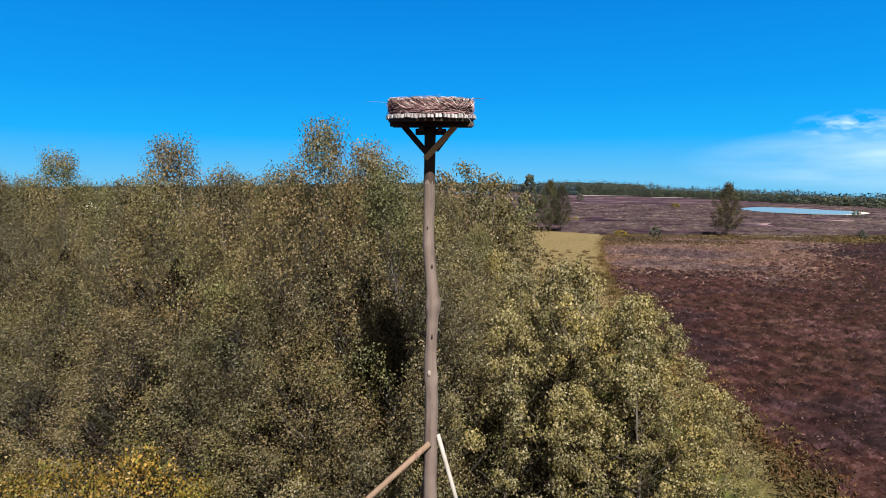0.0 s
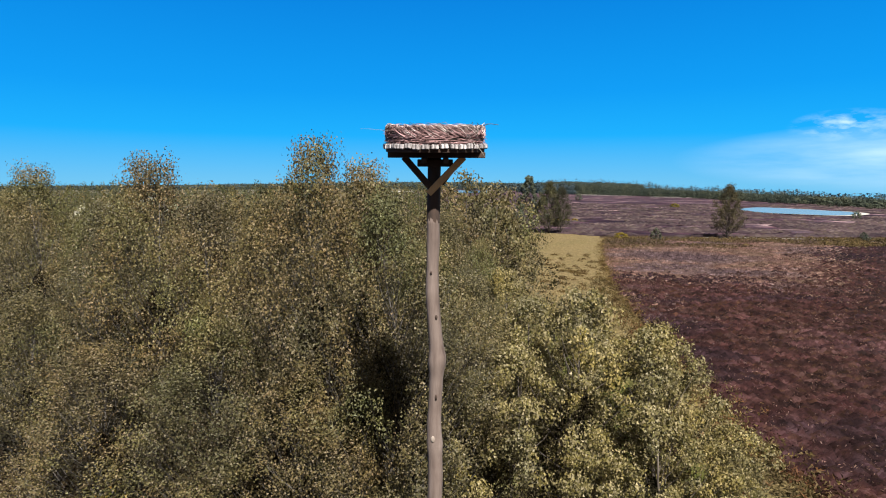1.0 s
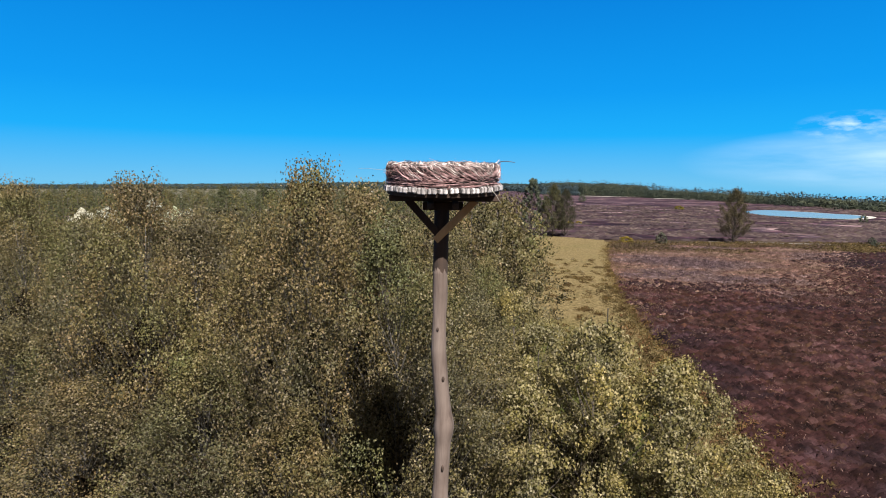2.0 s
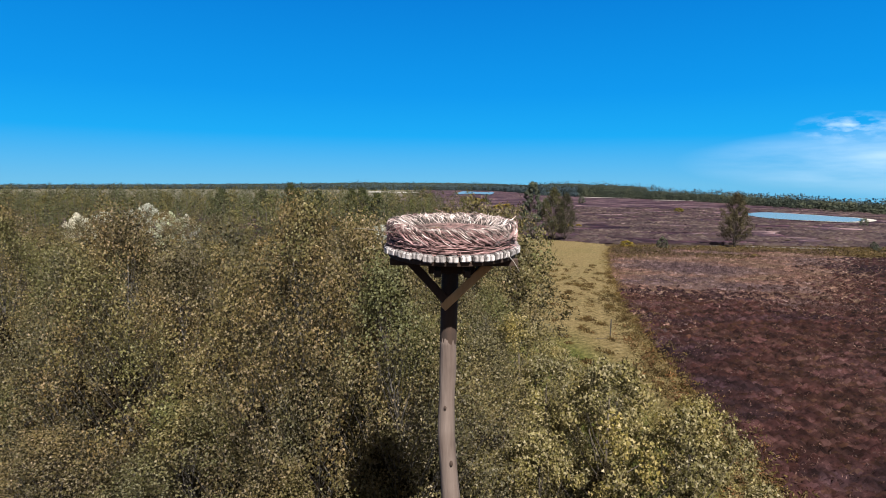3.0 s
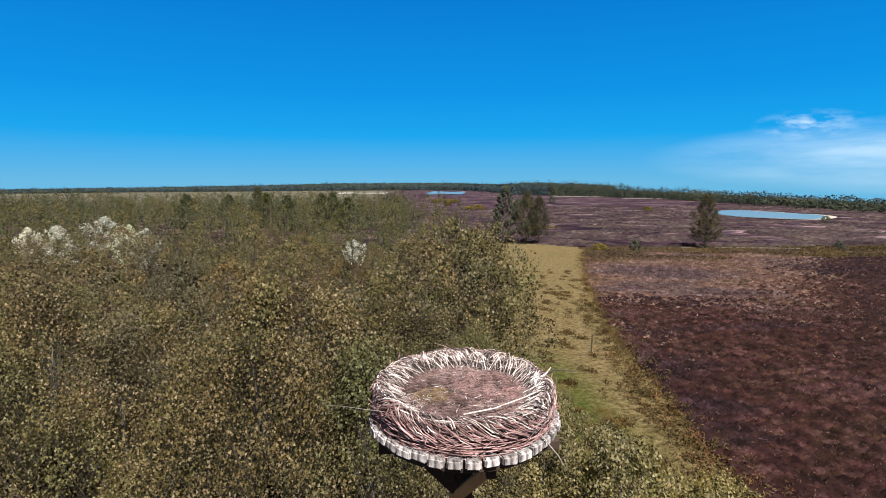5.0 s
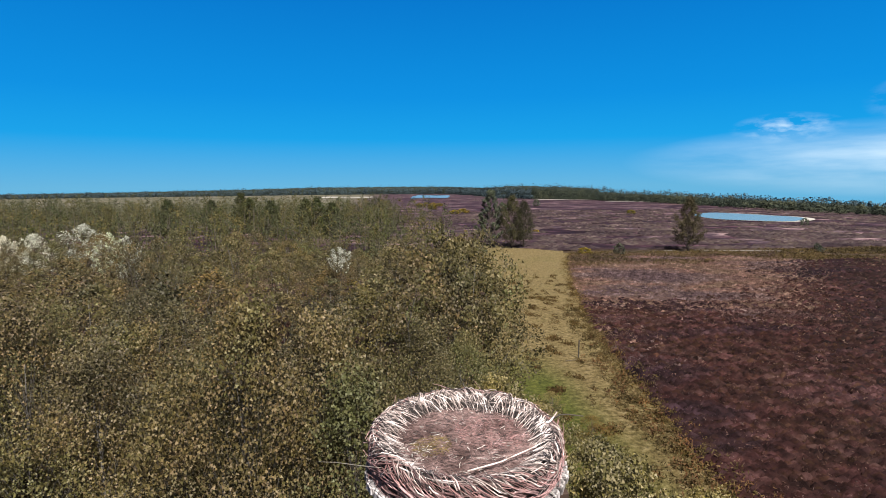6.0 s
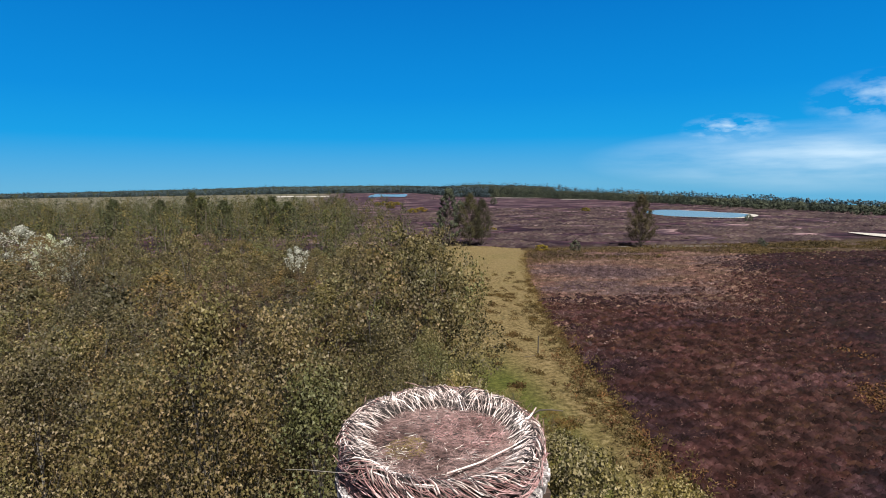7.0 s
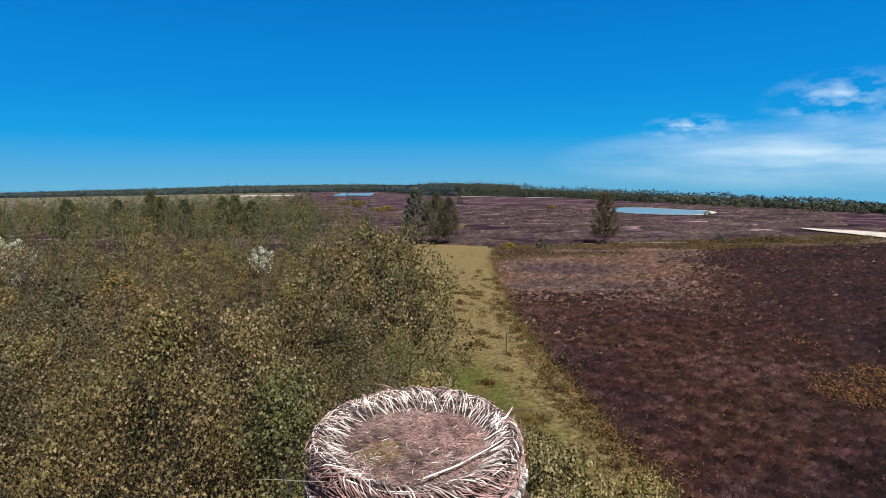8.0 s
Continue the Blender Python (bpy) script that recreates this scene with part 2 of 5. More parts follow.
PALE_WOOD = streaky("pale_wood", [(0.300, (0.1400, 0.1244, 0.1119)), (0.700, (0.2022, 0.1866, 0.1711))], 6.0, (1.5, 1.5, 0.15), 0.8, 0.4, 0.008, 30.0, False)
# dark wood of deck, beams and struts; on the pole's upper end, painted shadow
DARK_WOOD = streaky("dark_wood", [(0.3, (0.0144, 0.0072, 0.0042)), (0.7, (0.0336, 0.0174, 0.0108))], 8.0, (1.5, 1.5, 0.2), 0.9, 0.4, 0.006, 40.0, False)
BRACE_WOOD = streaky("stained_plank", [(0.3, (0.30, 0.175, 0.072)), (0.7, (0.42, 0.255, 0.115))], 8.0, (1.5, 1.5, 0.2), 0.85, 0.4, 0.006, 40.0, False)
SLAT_WOOD = streaky("whitewashed_wood", [(0.300, (0.040, 0.036, 0.038)), (0.450, (0.190, 0.178, 0.180)), (0.600, (0.400, 0.380, 0.385))], 26.0, (1, 1, 0.22), 0.85, 0.6, 0.006, 60.0)
TWIG = streaky("willow_twig", [(0.300, (0.1007, 0.0505, 0.0495)), (0.550, (0.2092, 0.1192, 0.1178)), (0.750, (0.3564, 0.2419, 0.2509))], 14.0, (1, 1, 1), 0.75, 0.3, 0.003, 90.0)
RIM_TWIG = streaky("bleached_twig", [(0.3, (0.1350, 0.1035, 0.0968)), (0.5, (0.3330, 0.2835, 0.2719)), (0.7, (0.5400, 0.4950, 0.4884))], 14.0, (1, 1, 1), 0.75, 0.3, 0.003, 90.0, True, 0.78)
DARK_TWIG = streaky("dark_twig", [(0.3, (0.0086, 0.0063, 0.0078)), (0.7, (0.0324, 0.0238, 0.0268))], 14.0, (1, 1, 1), 0.8, 0.3, 0.003, 90.0)
# near-black, painting the shade seen between the nest's twigs
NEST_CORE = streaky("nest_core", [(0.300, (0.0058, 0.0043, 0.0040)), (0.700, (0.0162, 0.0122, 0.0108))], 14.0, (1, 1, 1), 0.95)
LITTER = streaky("nest_litter", [(0.280, (0.0449, 0.0256, 0.0235)), (0.450, (0.1056, 0.0632, 0.0618)), (0.600, (0.1531, 0.0993, 0.0982)), (0.750, (0.2217, 0.1745, 0.1877))], 9.0, (1, 1, 1), 0.95, 1.0, 0.03, 45.0, False)
STRAW = streaky("nest_straw", [(0.300, (0.0653, 0.0370, 0.0346)), (0.700, (0.1837, 0.1253, 0.1208))], 9.0, (1, 1, 1), 0.9)
MOSS = streaky("mossy_straw", [(0.3, (0.0648, 0.0446, 0.0144)), (0.7, (0.1512, 0.1116, 0.0432))], 9.0, (1, 1, 1), 0.9)
DROPPINGS = streaky("whitened_straw", [(0.3, (0.3305, 0.3139, 0.2974)), (0.7, (0.4406, 0.4296, 0.4131))], 9.0, (1, 1, 1), 0.9)


def heath_material():
    m, nodes, links, bsdf = material("heath")
    geo = nodes.new("ShaderNodeNewGeometry")
    pos = geo.outputs["Position"]
    sep = nodes.new("ShaderNodeSeparateXYZ")
    links.new(pos, sep.inputs[0])
    fine = noise_node(nodes, links, 1.1, 5.0, 0.62, pos)
    mid = noise_node(nodes, links, 0.12, 6.0, 0.62, pos, (0.5, 1.0, 1.0))
    wide = noise_node(nodes, links, 0.035, 4.0, 0.6, pos)
    heather = ramp(nodes, [(0.380, (0.0087, 0.0040, 0.0036)), (0.500, (0.0138, 0.0061, 0.0058)), (0.620, (0.0228, 0.0120, 0.0113))])
    links.new(fine.outputs["Fac"], heather.inputs["Fac"])
    blotch = ramp(nodes, [(0.390, (0.6, 0.55, 0.62)), (0.500, (1.0, 1.0, 1.0)), (0.610, (1.5, 1.25, 1.0))])
    links.new(mid.outputs["Fac"], blotch.inputs["Fac"])
    colour = mix_color(nodes, links, 1.0, heather.outputs["Color"], blotch.outputs["Color"], "MULTIPLY")

    def band(value, lo0, lo1, hi1, hi0):
        """1 between lo1 and hi1, falling to 0 at lo0 and hi0, with ragged borders."""
        shift = nodes.new("ShaderNodeMath")
        shift.operation = "MULTIPLY_ADD"
        links.new(wide.outputs["Fac"], shift.inputs[0])
        shift.inputs[1].default_value = (lo1 - lo0) * 1.6
        links.new(value, shift.inputs[2])
        up = nodes.new("ShaderNodeMapRange")
        up.inputs[1].default_value, up.inputs[2].default_value = lo0 + (lo1 - lo0) * 0.8, lo1 + (lo1 - lo0) * 0.8
        down = nodes.new("ShaderNodeMapRange")
        down.inputs[1].default_value, down.inputs[2].default_value = hi1 + (lo1 - lo0) * 0.8, hi0 + (lo1 - lo0) * 0.8
        down.inputs[3].default_value, down.inputs[4].default_value = 1.0, 0.0
        links.new(shift.outputs[0], up.inputs[0])
        links.new(shift.outputs[0], down.inputs[0])
        mul = nodes.new("ShaderNodeMath")
        mul.operation = "MULTIPLY"
        links.new(up.outputs[0], mul.inputs[0])
        links.new(down.outputs[0], mul.inputs[1])
        return mul.outputs[0]

    def times(a, b):
        n = nodes.new("ShaderNodeMath")
        n.operation = "MULTIPLY"
        for k, v in enumerate((a, b)):
            if isinstance(v, (int, float)):
                n.inputs[k].default_value = v
            else:
                links.new(v, n.inputs[k])
        return n.outputs[0]

    # pale dead grass in front of the olive strip
    tuft = noise_node(nodes, links, 0.9, 5.0, 0.7, pos)
    dry = ramp(nodes, [(0.417, (0.0277, 0.0150, 0.0119)), (0.528, (0.0690, 0.0449, 0.0341)), (0.637, (0.1164, 0.0858, 0.0665))])
    links.new(tuft.outputs["Fac"], dry.inputs["Fac"])
    lean = nodes.new("ShaderNodeMath")
    lean.operation = "MULTIPLY_ADD"
    links.new(sep.outputs["Y"], lean.inputs[0])
    lean.inputs[1].default_value = -0.62
    links.new(sep.outputs["X"], lean.inputs[2])
    dark_east = nodes.new("ShaderNodeMapRange")
    dark_east.inputs[1].default_value, dark_east.inputs[2].default_value = 24, 8
    links.new(lean.outputs[0], dark_east.inputs[0])
    colour = mix_color(nodes, links, times(times(band(sep.outputs["Y"], 58, 74, 100, 112), 0.75), dark_east.outputs[0]), colour, dry.outputs["Color"])
    # olive grass strip
    olive = ramp(nodes, [(0.417, (0.0199, 0.0135, 0.0084)), (0.528, (0.0429, 0.0315, 0.0168)), (0.637, (0.0755, 0.0539, 0.0350))])
    links.new(tuft.outputs["Fac"], olive.inputs["Fac"])
    colour = mix_color(nodes, links, times(band(sep.outputs["Y"], 90, 98, 119, 127), 0.8), colour, olive.outputs["Color"])
    # far heath: purple with pale sandy streaks
    far = band(sep.outputs["Y"], 122, 130, 3000, 4000)
    streak = noise_node(nodes, links, 0.045, 7.0, 0.72, pos, (0.6, 1.0, 1.0))
    purple = ramp(nodes, [(0.390, (0.0129, 0.0058, 0.0095)), (0.483, (0.0229, 0.0122, 0.0173)), (0.533, (0.0372, 0.0235, 0.0292)), (0.577, (0.0844, 0.0614, 0.0669)), (0.637, (0.0422, 0.0263, 0.0198))])
    links.new(streak.outputs["Fac"], purple.inputs["Fac"])
    grit = noise_node(nodes, links, 0.11, 7.0, 0.68, pos, (0.7, 1.0, 1.0))
    speck = ramp(nodes, [(0.42, (0.45, 0.40, 0.46)), (0.49, (0.80, 0.76, 0.82)), (0.54, (1.15, 1.10, 1.08)), (0.60, (2.6, 2.5, 2.35))])
    links.new(grit.outputs["Fac"], speck.inputs["Fac"])
    broken = mix_color(nodes, links, 1.0, purple.outputs["Color"], speck.outputs["Color"], "MULTIPLY")
    colour = mix_color(nodes, links, far, colour, broken)
    # cropped fields beyond the wood
    west = nodes.new("ShaderNodeMapRange")
    west.inputs[1].default_value, west.inputs[2].default_value = -20, -60
    links.new(sep.outputs["X"], west.inputs[0])
    field = ramp(nodes, [(0.417, (0.0398, 0.0409, 0.0194)), (0.500, (0.0747, 0.0665, 0.0470)), (0.583, (0.0945, 0.0844, 0.0691))])
    links.new(streak.outputs["Fac"], field.inputs["Fac"])
    colour = mix_color(nodes, links, times(west.outputs[0], band(sep.outputs["Y"], 200, 240, 3000, 4000)), colour, field.outputs["Color"])
    # rusty grass in the near corner of the heath
    rust = ramp(nodes, [(0.50, (0.0, 0.0, 0.0)), (0.68, (1.0, 1.0, 1.0))])
    links.new(wide.outputs["Fac"], rust.inputs["Fac"])
    near = nodes.new("ShaderNodeMapRange")
    near.inputs[1].default_value, near.inputs[2].default_value = 48, 28
    links.new(sep.outputs["Y"], near.inputs[0])
    colour = mix_color(nodes, links, times(times(rust.outputs["Color"], near.outputs[0]), 0.25), colour, (0.094, 0.054, 0.016))
    links.new(colour, bsdf.inputs["Base Color"])
    bsdf.inputs["Roughness"].default_value = 0.95
    bsdf.inputs["Specular IOR Level"].default_value = 0.08
    rough = noise_node(nodes, links, 1.3, 8.0, 0.75, pos)
    bump(nodes, links, rough.outputs["Fac"], 0.9, 0.22, bsdf)
    return m


def path_material():
    m, nodes, links, bsdf = material("mown_grass_path")
    geo = nodes.new("ShaderNodeNewGeometry")
    pos = geo.outputs["Position"]
    fine = noise_node(nodes, links, 3.0, 6.0, 0.7, pos)
    wide = noise_node(nodes, links, 0.12, 4.0, 0.6, pos)
    sand = ramp(nodes, [(0.390, (0.0547, 0.0403, 0.0166)), (0.511, (0.1080, 0.0806, 0.0360)), (0.637, (0.1620, 0.1253, 0.0677))])
    links.new(fine.outputs["Fac"], sand.inputs["Fac"])
    green = ramp(nodes, [(0.390, (0.0259, 0.0323, 0.0066)), (0.555, (0.0572, 0.0615, 0.0140)), (0.665, (0.0914, 0.0880, 0.0230))])
    links.new(fine.outputs["Fac"], green.inputs["Fac"])
    sep = nodes.new("ShaderNodeSeparateXYZ")
    links.new(pos, sep.inputs[0])
    # greener on the wood's side and near the pole
    side = nodes.new("ShaderNodeMapRange")
    side.inputs[1].default_value, side.inputs[2].default_value = 13.6, 10.6
    links.new(sep.outputs["X"], side.inputs[0])
    close = nodes.new("ShaderNodeMapRange")
    close.inputs[1].default_value, close.inputs[2].default_value = 46, 36
    links.new(sep.outputs["Y"], close.inputs[0])
    mul = nodes.new("ShaderNodeMath")
    mul.operation = "MULTIPLY"
    links.new(side.outputs[0], mul.inputs[0])
    links.new(close.outputs[0], mul.inputs[1])
    patch = ramp(nodes, [(0.50, (0, 0, 0)), (0.68, (0.25, 0.25, 0.25))])
    links.new(wide.outputs["Fac"], patch.inputs["Fac"])
    most = nodes.new("ShaderNodeMath")
    most.operation = "MAXIMUM"
    links.new(mul.outputs[0], most.inputs[0])
    links.new(patch.outputs["Color"], most.inputs[1])
    colour = mix_color(nodes, links, most.outputs[0], sand.outputs["Color"], green.outputs["Color"])
    links.new(colour, bsdf.inputs["Base Color"])
    bsdf.inputs["Roughness"].default_value = 0.95
    bsdf.inputs["Specular IOR Level"].default_value = 0.08
    bump(nodes, links, fine.outputs["Fac"], 1.0, 0.3, bsdf)
    return m


def water_material():
    m, nodes, links, bsdf = material("pond_water")
    geo = nodes.new("ShaderNodeNewGeometry")
    bsdf.inputs["Base Color"].default_value = (0.09, 0.14, 0.16, 1)
    bsdf.inputs["Roughness"].default_value = 0.26
    bsdf.inputs["IOR"].default_value = 1.33
    wave = noise_node(nodes, links, 0.8, 3.0, 0.5, geo.outputs["Position"])
    bump(nodes, links, wave.outputs["Fac"], 0.03, 0.1, bsdf)
    return m


def sand_material():
    m, nodes, links, bsdf = material("pale_sand")
    geo = nodes.new("ShaderNodeNewGeometry")
    n = noise_node(nodes, links, 0.5, 5.0, 0.6, geo.outputs["Position"])
    c = ramp(nodes, [(0.3, (0.2074, 0.1889, 0.1751)), (0.7, (0.3041, 0.2857, 0.2627))])
    links.new(n.outputs["Fac"], c.inputs["Fac"])
    links.new(c.outputs["Color"], bsdf.inputs["Base Color"])
    bsdf.inputs["Roughness"].default_value = 0.9
    return m


HEATH, GRASS_PATH, WATER, SAND = heath_material(), path_material(), water_material(), sand_material()


# ---- mesh helpers ----
def mesh_of(name, verts, faces, mat, smooth=False):
    me = bpy.data.meshes.new(name)
    me.from_pydata(verts, [], faces)
    me.materials.append(mat)
    if smooth:
        me.polygons.foreach_set("use_smooth", [True] * len(me.polygons))
    me.update()
    return me


def part(name, bm, mat, parent, label="", smooth=False):
    """One mesh object under a thing or under a part, from a bmesh or from ready mesh data."""
    if isinstance(bm, bmesh.types.BMesh):
        me = bpy.data.meshes.new(name)
        bm.to_mesh(me)
        bm.free()
        me.materials.append(mat)
        if smooth:
            me.polygons.foreach_set("use_smooth", [True] * len(me.polygons))
    else:
        me = bm
    ob = new(name, me)
    ob.parent = parent
    if label:
        tagged(ob, label)
    return ob


def tube(points, radii, sides=6, cap=True):
    """Verts and faces of a tapered tube along a line of points."""
    verts, faces = [], []
    pts = [Vector(p) for p in points]
    side = None
    for k, p in enumerate(pts):
        way = (pts[min(k + 1, len(pts) - 1)] - pts[max(k - 1, 0)]).normalized()
        if side is None:
            side = way.orthogonal().normalized()
        side = (side - way * side.dot(way)).normalized()
        other = way.cross(side)
        for s in range(sides):
            a = 2 * math.pi * s / sides
            verts.append(p + (side * math.cos(a) + other * math.sin(a)) * radii[k])
    for k in range(len(pts) - 1):
        for s in range(sides):
            a, b = k * sides + s, k * sides + (s + 1) % sides
            faces.append((a, b, b + sides, a + sides))
    if cap:
        faces.append(tuple(range(sides - 1, -1, -1)))
        faces.append(tuple(range((len(pts) - 1) * sides, len(pts) * sides)))
    return verts, faces


def joined(pieces):
    verts, faces = [], []
    for v, f in pieces:
        n = len(verts)
        verts += [tuple(p) for p in v]
        faces += [tuple(i + n for i in q) for q in f]
    return verts, faces


def leaf_cloud(centres, rng, length, width, up=0.25, fold=0.18, small=False, out=None):
    """A folded, pointed leaf at every centre, each turned its own way or facing out of its clump; small ones are one flat blade."""
    n = len(centres)
    d = rng.normal(size=(n, 3))
    d[:, 2] -= 0.3
    q = rng.normal(size=(n, 3))
    if out is None:
        q[:, 2] += up * 4
    else:
        d -= out * np.sum(d * out, axis=1)[:, None] * 0.75
        q = q * 0.75 + out * 1.4
        q[:, 2] += up
    d /= np.linalg.norm(d, axis=1)[:, None]
    s = np.cross(d, q)
    s /= np.linalg.norm(s, axis=1)[:, None] + 1e-9
    nrm = np.cross(s, d)
    size = rng.uniform(0.65, 1.25, size=(n, 1))
    length, width = np.reshape(length, (-1, 1)), np.reshape(width, (-1, 1))
    a = centres - d * length * 0.5 * size
    c = centres + d * length * 0.5 * size
    lift = nrm * width * fold * size
    b = centres + s * width * 0.5 * size + lift - d * length * 0.08
    e = centres - s * width * 0.5 * size + lift - d * length * 0.08
    if small:
        verts = np.stack([b, c, e], 1).reshape(-1, 3)
        return verts, np.arange(3 * n).reshape(-1, 3)
    verts = np.stack([a, b, c, e], 1).reshape(-1, 3)
    k = np.arange(n)[:, None] * 4
    faces = np.concatenate([k + [[0, 1, 2]], k + [[0, 2, 3]]], 1).reshape(-1, 3)
    return verts, faces


def leaf_mesh(name, centres, rng, length, width, mat, up=0.25, out=None, small=True):
    v, f = leaf_cloud(centres, rng, length, width, up, small=small, out=out)
    return mesh_of(name, v.tolist(), f.tolist(), mat)


def box(bm, size, m):
    r = bmesh.ops.create_cube(bm, size=1.0, matrix=m @ Matrix.Diagonal((*size, 1)))
    return r["verts"]


def beam(bm, a, b, width, depth, roll=0.0):
    """A squared timber from a to b."""
    a, b = Vector(a), Vector(b)
    q = (b - a).to_track_quat("Z", "Y").to_matrix().to_4x4()
    box(bm, (width, depth, (b - a).length), Matrix.Translation((a + b) / 2) @ q @ pose(0, 0, 0, 0, 0, roll))


def eased(table, x):
    return float(np.interp(x, [p for p, _ in table], [q for _, q in table]))


# ---- ground ----
# how far off the far wood's edge stands, by bearing in degrees from north (+y) to the east
WOOD_EDGE = [(-180, 600), (-60, 900), (-40, 1000), (5, 1100), (8, 900), (10, 700), (16, 620), (25, 520), (30, 440), (35, 390), (40, 350), (50, 300), (65, 290), (180, 600)]
# how high its tops look from the nest, in thousandths
WOOD_TOP = [(-60, -8), (-35, -6), (-25, -4), (-16, -1), (-8, 3), (0, 3.5), (5, 3), (8, 1.5), (10.5, 5), (12, 7), (16, 5), (18, 3.5), (21, -2), (25, -6), (30, -10.5), (35, -15), (40, -20.5), (44, -25), (50, -32), (65, -34)]


def ground_height(x, y):
    r = math.hypot(x, y)
    edge = eased(WOOD_EDGE, math.degrees(math.atan2(x, y)))
    z = 0.10 * noise.noise(Vector((x * 0.05, y * 0.05, 0.0))) + 0.25 * noise.noise(Vector((x * 0.012, y * 0.012, 3.0))) if r < 500 else 0.0
    if r > edge + 20:
        z -= min((r - edge - 20) * 0.05, 70 + (r - edge) * 0.02)
    return z


def ground():
    radii = [0.0] + [1.5 * 1.055 ** k for k in range(150)]
    radii = [r for r in radii if r < 4200]
    turns = 240
    verts, faces = [(0, 0, ground_height(0, 0))], []
    for r in radii[1:]:
        for s in range(turns):
            a = 2 * math.pi * s / turns
            x, y = r * math.sin(a), r * math.cos(a)
            verts.append((x, y, ground_height(x, y)))
    for s in range(turns):
        faces.append((0, 1 + (s + 1) % turns, 1 + s))
    for k in range(len(radii) - 2):
        for s in range(turns):
            a, b = 1 + k * turns + s, 1 + k * turns + (s + 1) % turns
            faces.append((a, b, b + turns, a + turns))
    ob = new("ground", mesh_of("ground", verts, faces, HEATH, True))
    tagged(ob, "open heath with brown heather and dead grass", "ground", kind="structure")


ground()

PATH_WEST = [(-60, 9.5), (0, 9.0), (15, 9.0), (26, 9.4), (34, 9.6), (42, 10.3), (61, 12.0), (89, 14.2), (123, 14.6), (140, 15.0)]
PATH_EAST = [(-60, 14.8), (5, 14.9), (15, 15.0), (20, 15.3), (25, 15.8), (33, 16.9), (43, 18.3), (54, 20.2), (74, 24.6), (100, 31.5), (116, 37.0), (122, 36.5), (128, 31.0), (134, 24.0), (140, 17.0)]


def path():
    verts, faces = [], []
    ys = [-60 + 0.9 * k for k in range(222)]
    cols = 16
    for y in ys:
        w = eased(PATH_WEST, y) + 0.8 * noise.noise(Vector((0.0, y * 0.22, 1.0))) - 1.2 - 3.5 * (12 < y < 70)
        e = eased(PATH_EAST, y) + 0.9 * noise.noise(Vector((5.0, y * 0.25, 2.0))) + 0.5 * noise.noise(Vector((5.0, y * 0.9, 2.0)))
        for k in range(cols + 1):
            x = w + (e - w) * k / cols
            edge = min(k, cols - k) / cols
            verts.append((x, y, ground_height(x, y) + 0.015 + 0.06 * min(1.0, edge * 6)))
    for r in range(len(ys) - 1):
        for k in range(cols):
            a = r * (cols + 1) + k
            faces.append((a, a + 1, a + cols + 2, a + cols + 1))
    ob = new("path", mesh_of("path", verts, faces, GRASS_PATH, True))
    tagged(ob, "mown yellowish grass track between wood and heath", "path", kind="structure")


path()


def sheet(name, outline, z, mat, label, category):
    """A flat patch with a rounded, wavering outline through a few corners."""
    pts = []
    n = len(outline)
    for k in range(n):
        p0, p1, p2, p3 = (Vector(outline[(k + j) % n]) for j in (-1, 0, 1, 2))
        for s in range(8):
            u = s / 8
            q = 0.5 * ((2 * p1) + (p2 - p0) * u + (2 * p0 - 5 * p1 + 4 * p2 - p3) * u * u + (3 * p1 - p0 - 3 * p2 + p3) * u ** 3)
            jit = noise.noise(Vector((q.x * 0.08, q.y * 0.08, z))) * 2.0
            pts.append((q.x + jit, q.y + jit, z))
    bm = bmesh.new()
    vs = [bm.verts.new(p) for p in pts]
    f = bm.faces.new(vs)
    bmesh.ops.triangulate(bm, faces=[f])
    me = bpy.data.meshes.new(name)
    bm.normal_update()
    if bm.faces and sum(q.normal.z for q in bm.faces) < 0:
        bmesh.ops.reverse_faces(bm, faces=bm.faces[:])
    bm.to_mesh(me)
    bm.free()
    me.materials.append(mat)
    return tagged(new(name, me), label, category, kind="structure")


POND = [(141, 257), (163, 279), (171, 262), (176, 238), (172, 222), (154, 207), (142.5, 214), (136.0, 228)]
POND_SHORE = [(141, 257), (164, 279.6), (173, 262), (178, 236), (174, 219), (155, 204.5), (141.8, 213), (135.8, 228)]
SAND_PATCH = [(139.5, 138), (143.5, 130), (147.5, 118.5), (153, 104), (143, 98), (134, 106.5), (135.5, 119), (137.5, 130)]
sheet("shore_1", POND_SHORE, 0.28, SAND, "pale sandy shore round the heath pond", "shore")
sheet("water_1", POND, 0.34, WATER, "shallow heath pond with light blue water", "pond")
sheet("shore_2", SAND_PATCH, 0.30, SAND, "bare white sand at a dry pond", "sand")
sheet("water_2", [(16, 700), (40, 720), (60, 695), (82, 900), (60, 880), (36, 950)], 0.45, WATER, "far heath pond with grey blue water", "pond")
sheet("shore_3", [(-100, 760), (-70, 775), (-40, 745), (-36, 820), (-70, 810), (-104, 850)], 0.40, SAND, "far bare sandy field with pale soil", "sand")
sheet("shore_4", [(148, 572), (176, 560), (202, 558), (201, 570), (176, 573), (150, 588)], 0.42, SAND, "pale sandy strip before the far wood", "sand")
sheet("shore_5", [(190, 492), (212, 486), (229, 478), (230, 487), (212, 495), (192, 502)], 0.42, SAND, "pale sandy strip before the far wood", "sand")


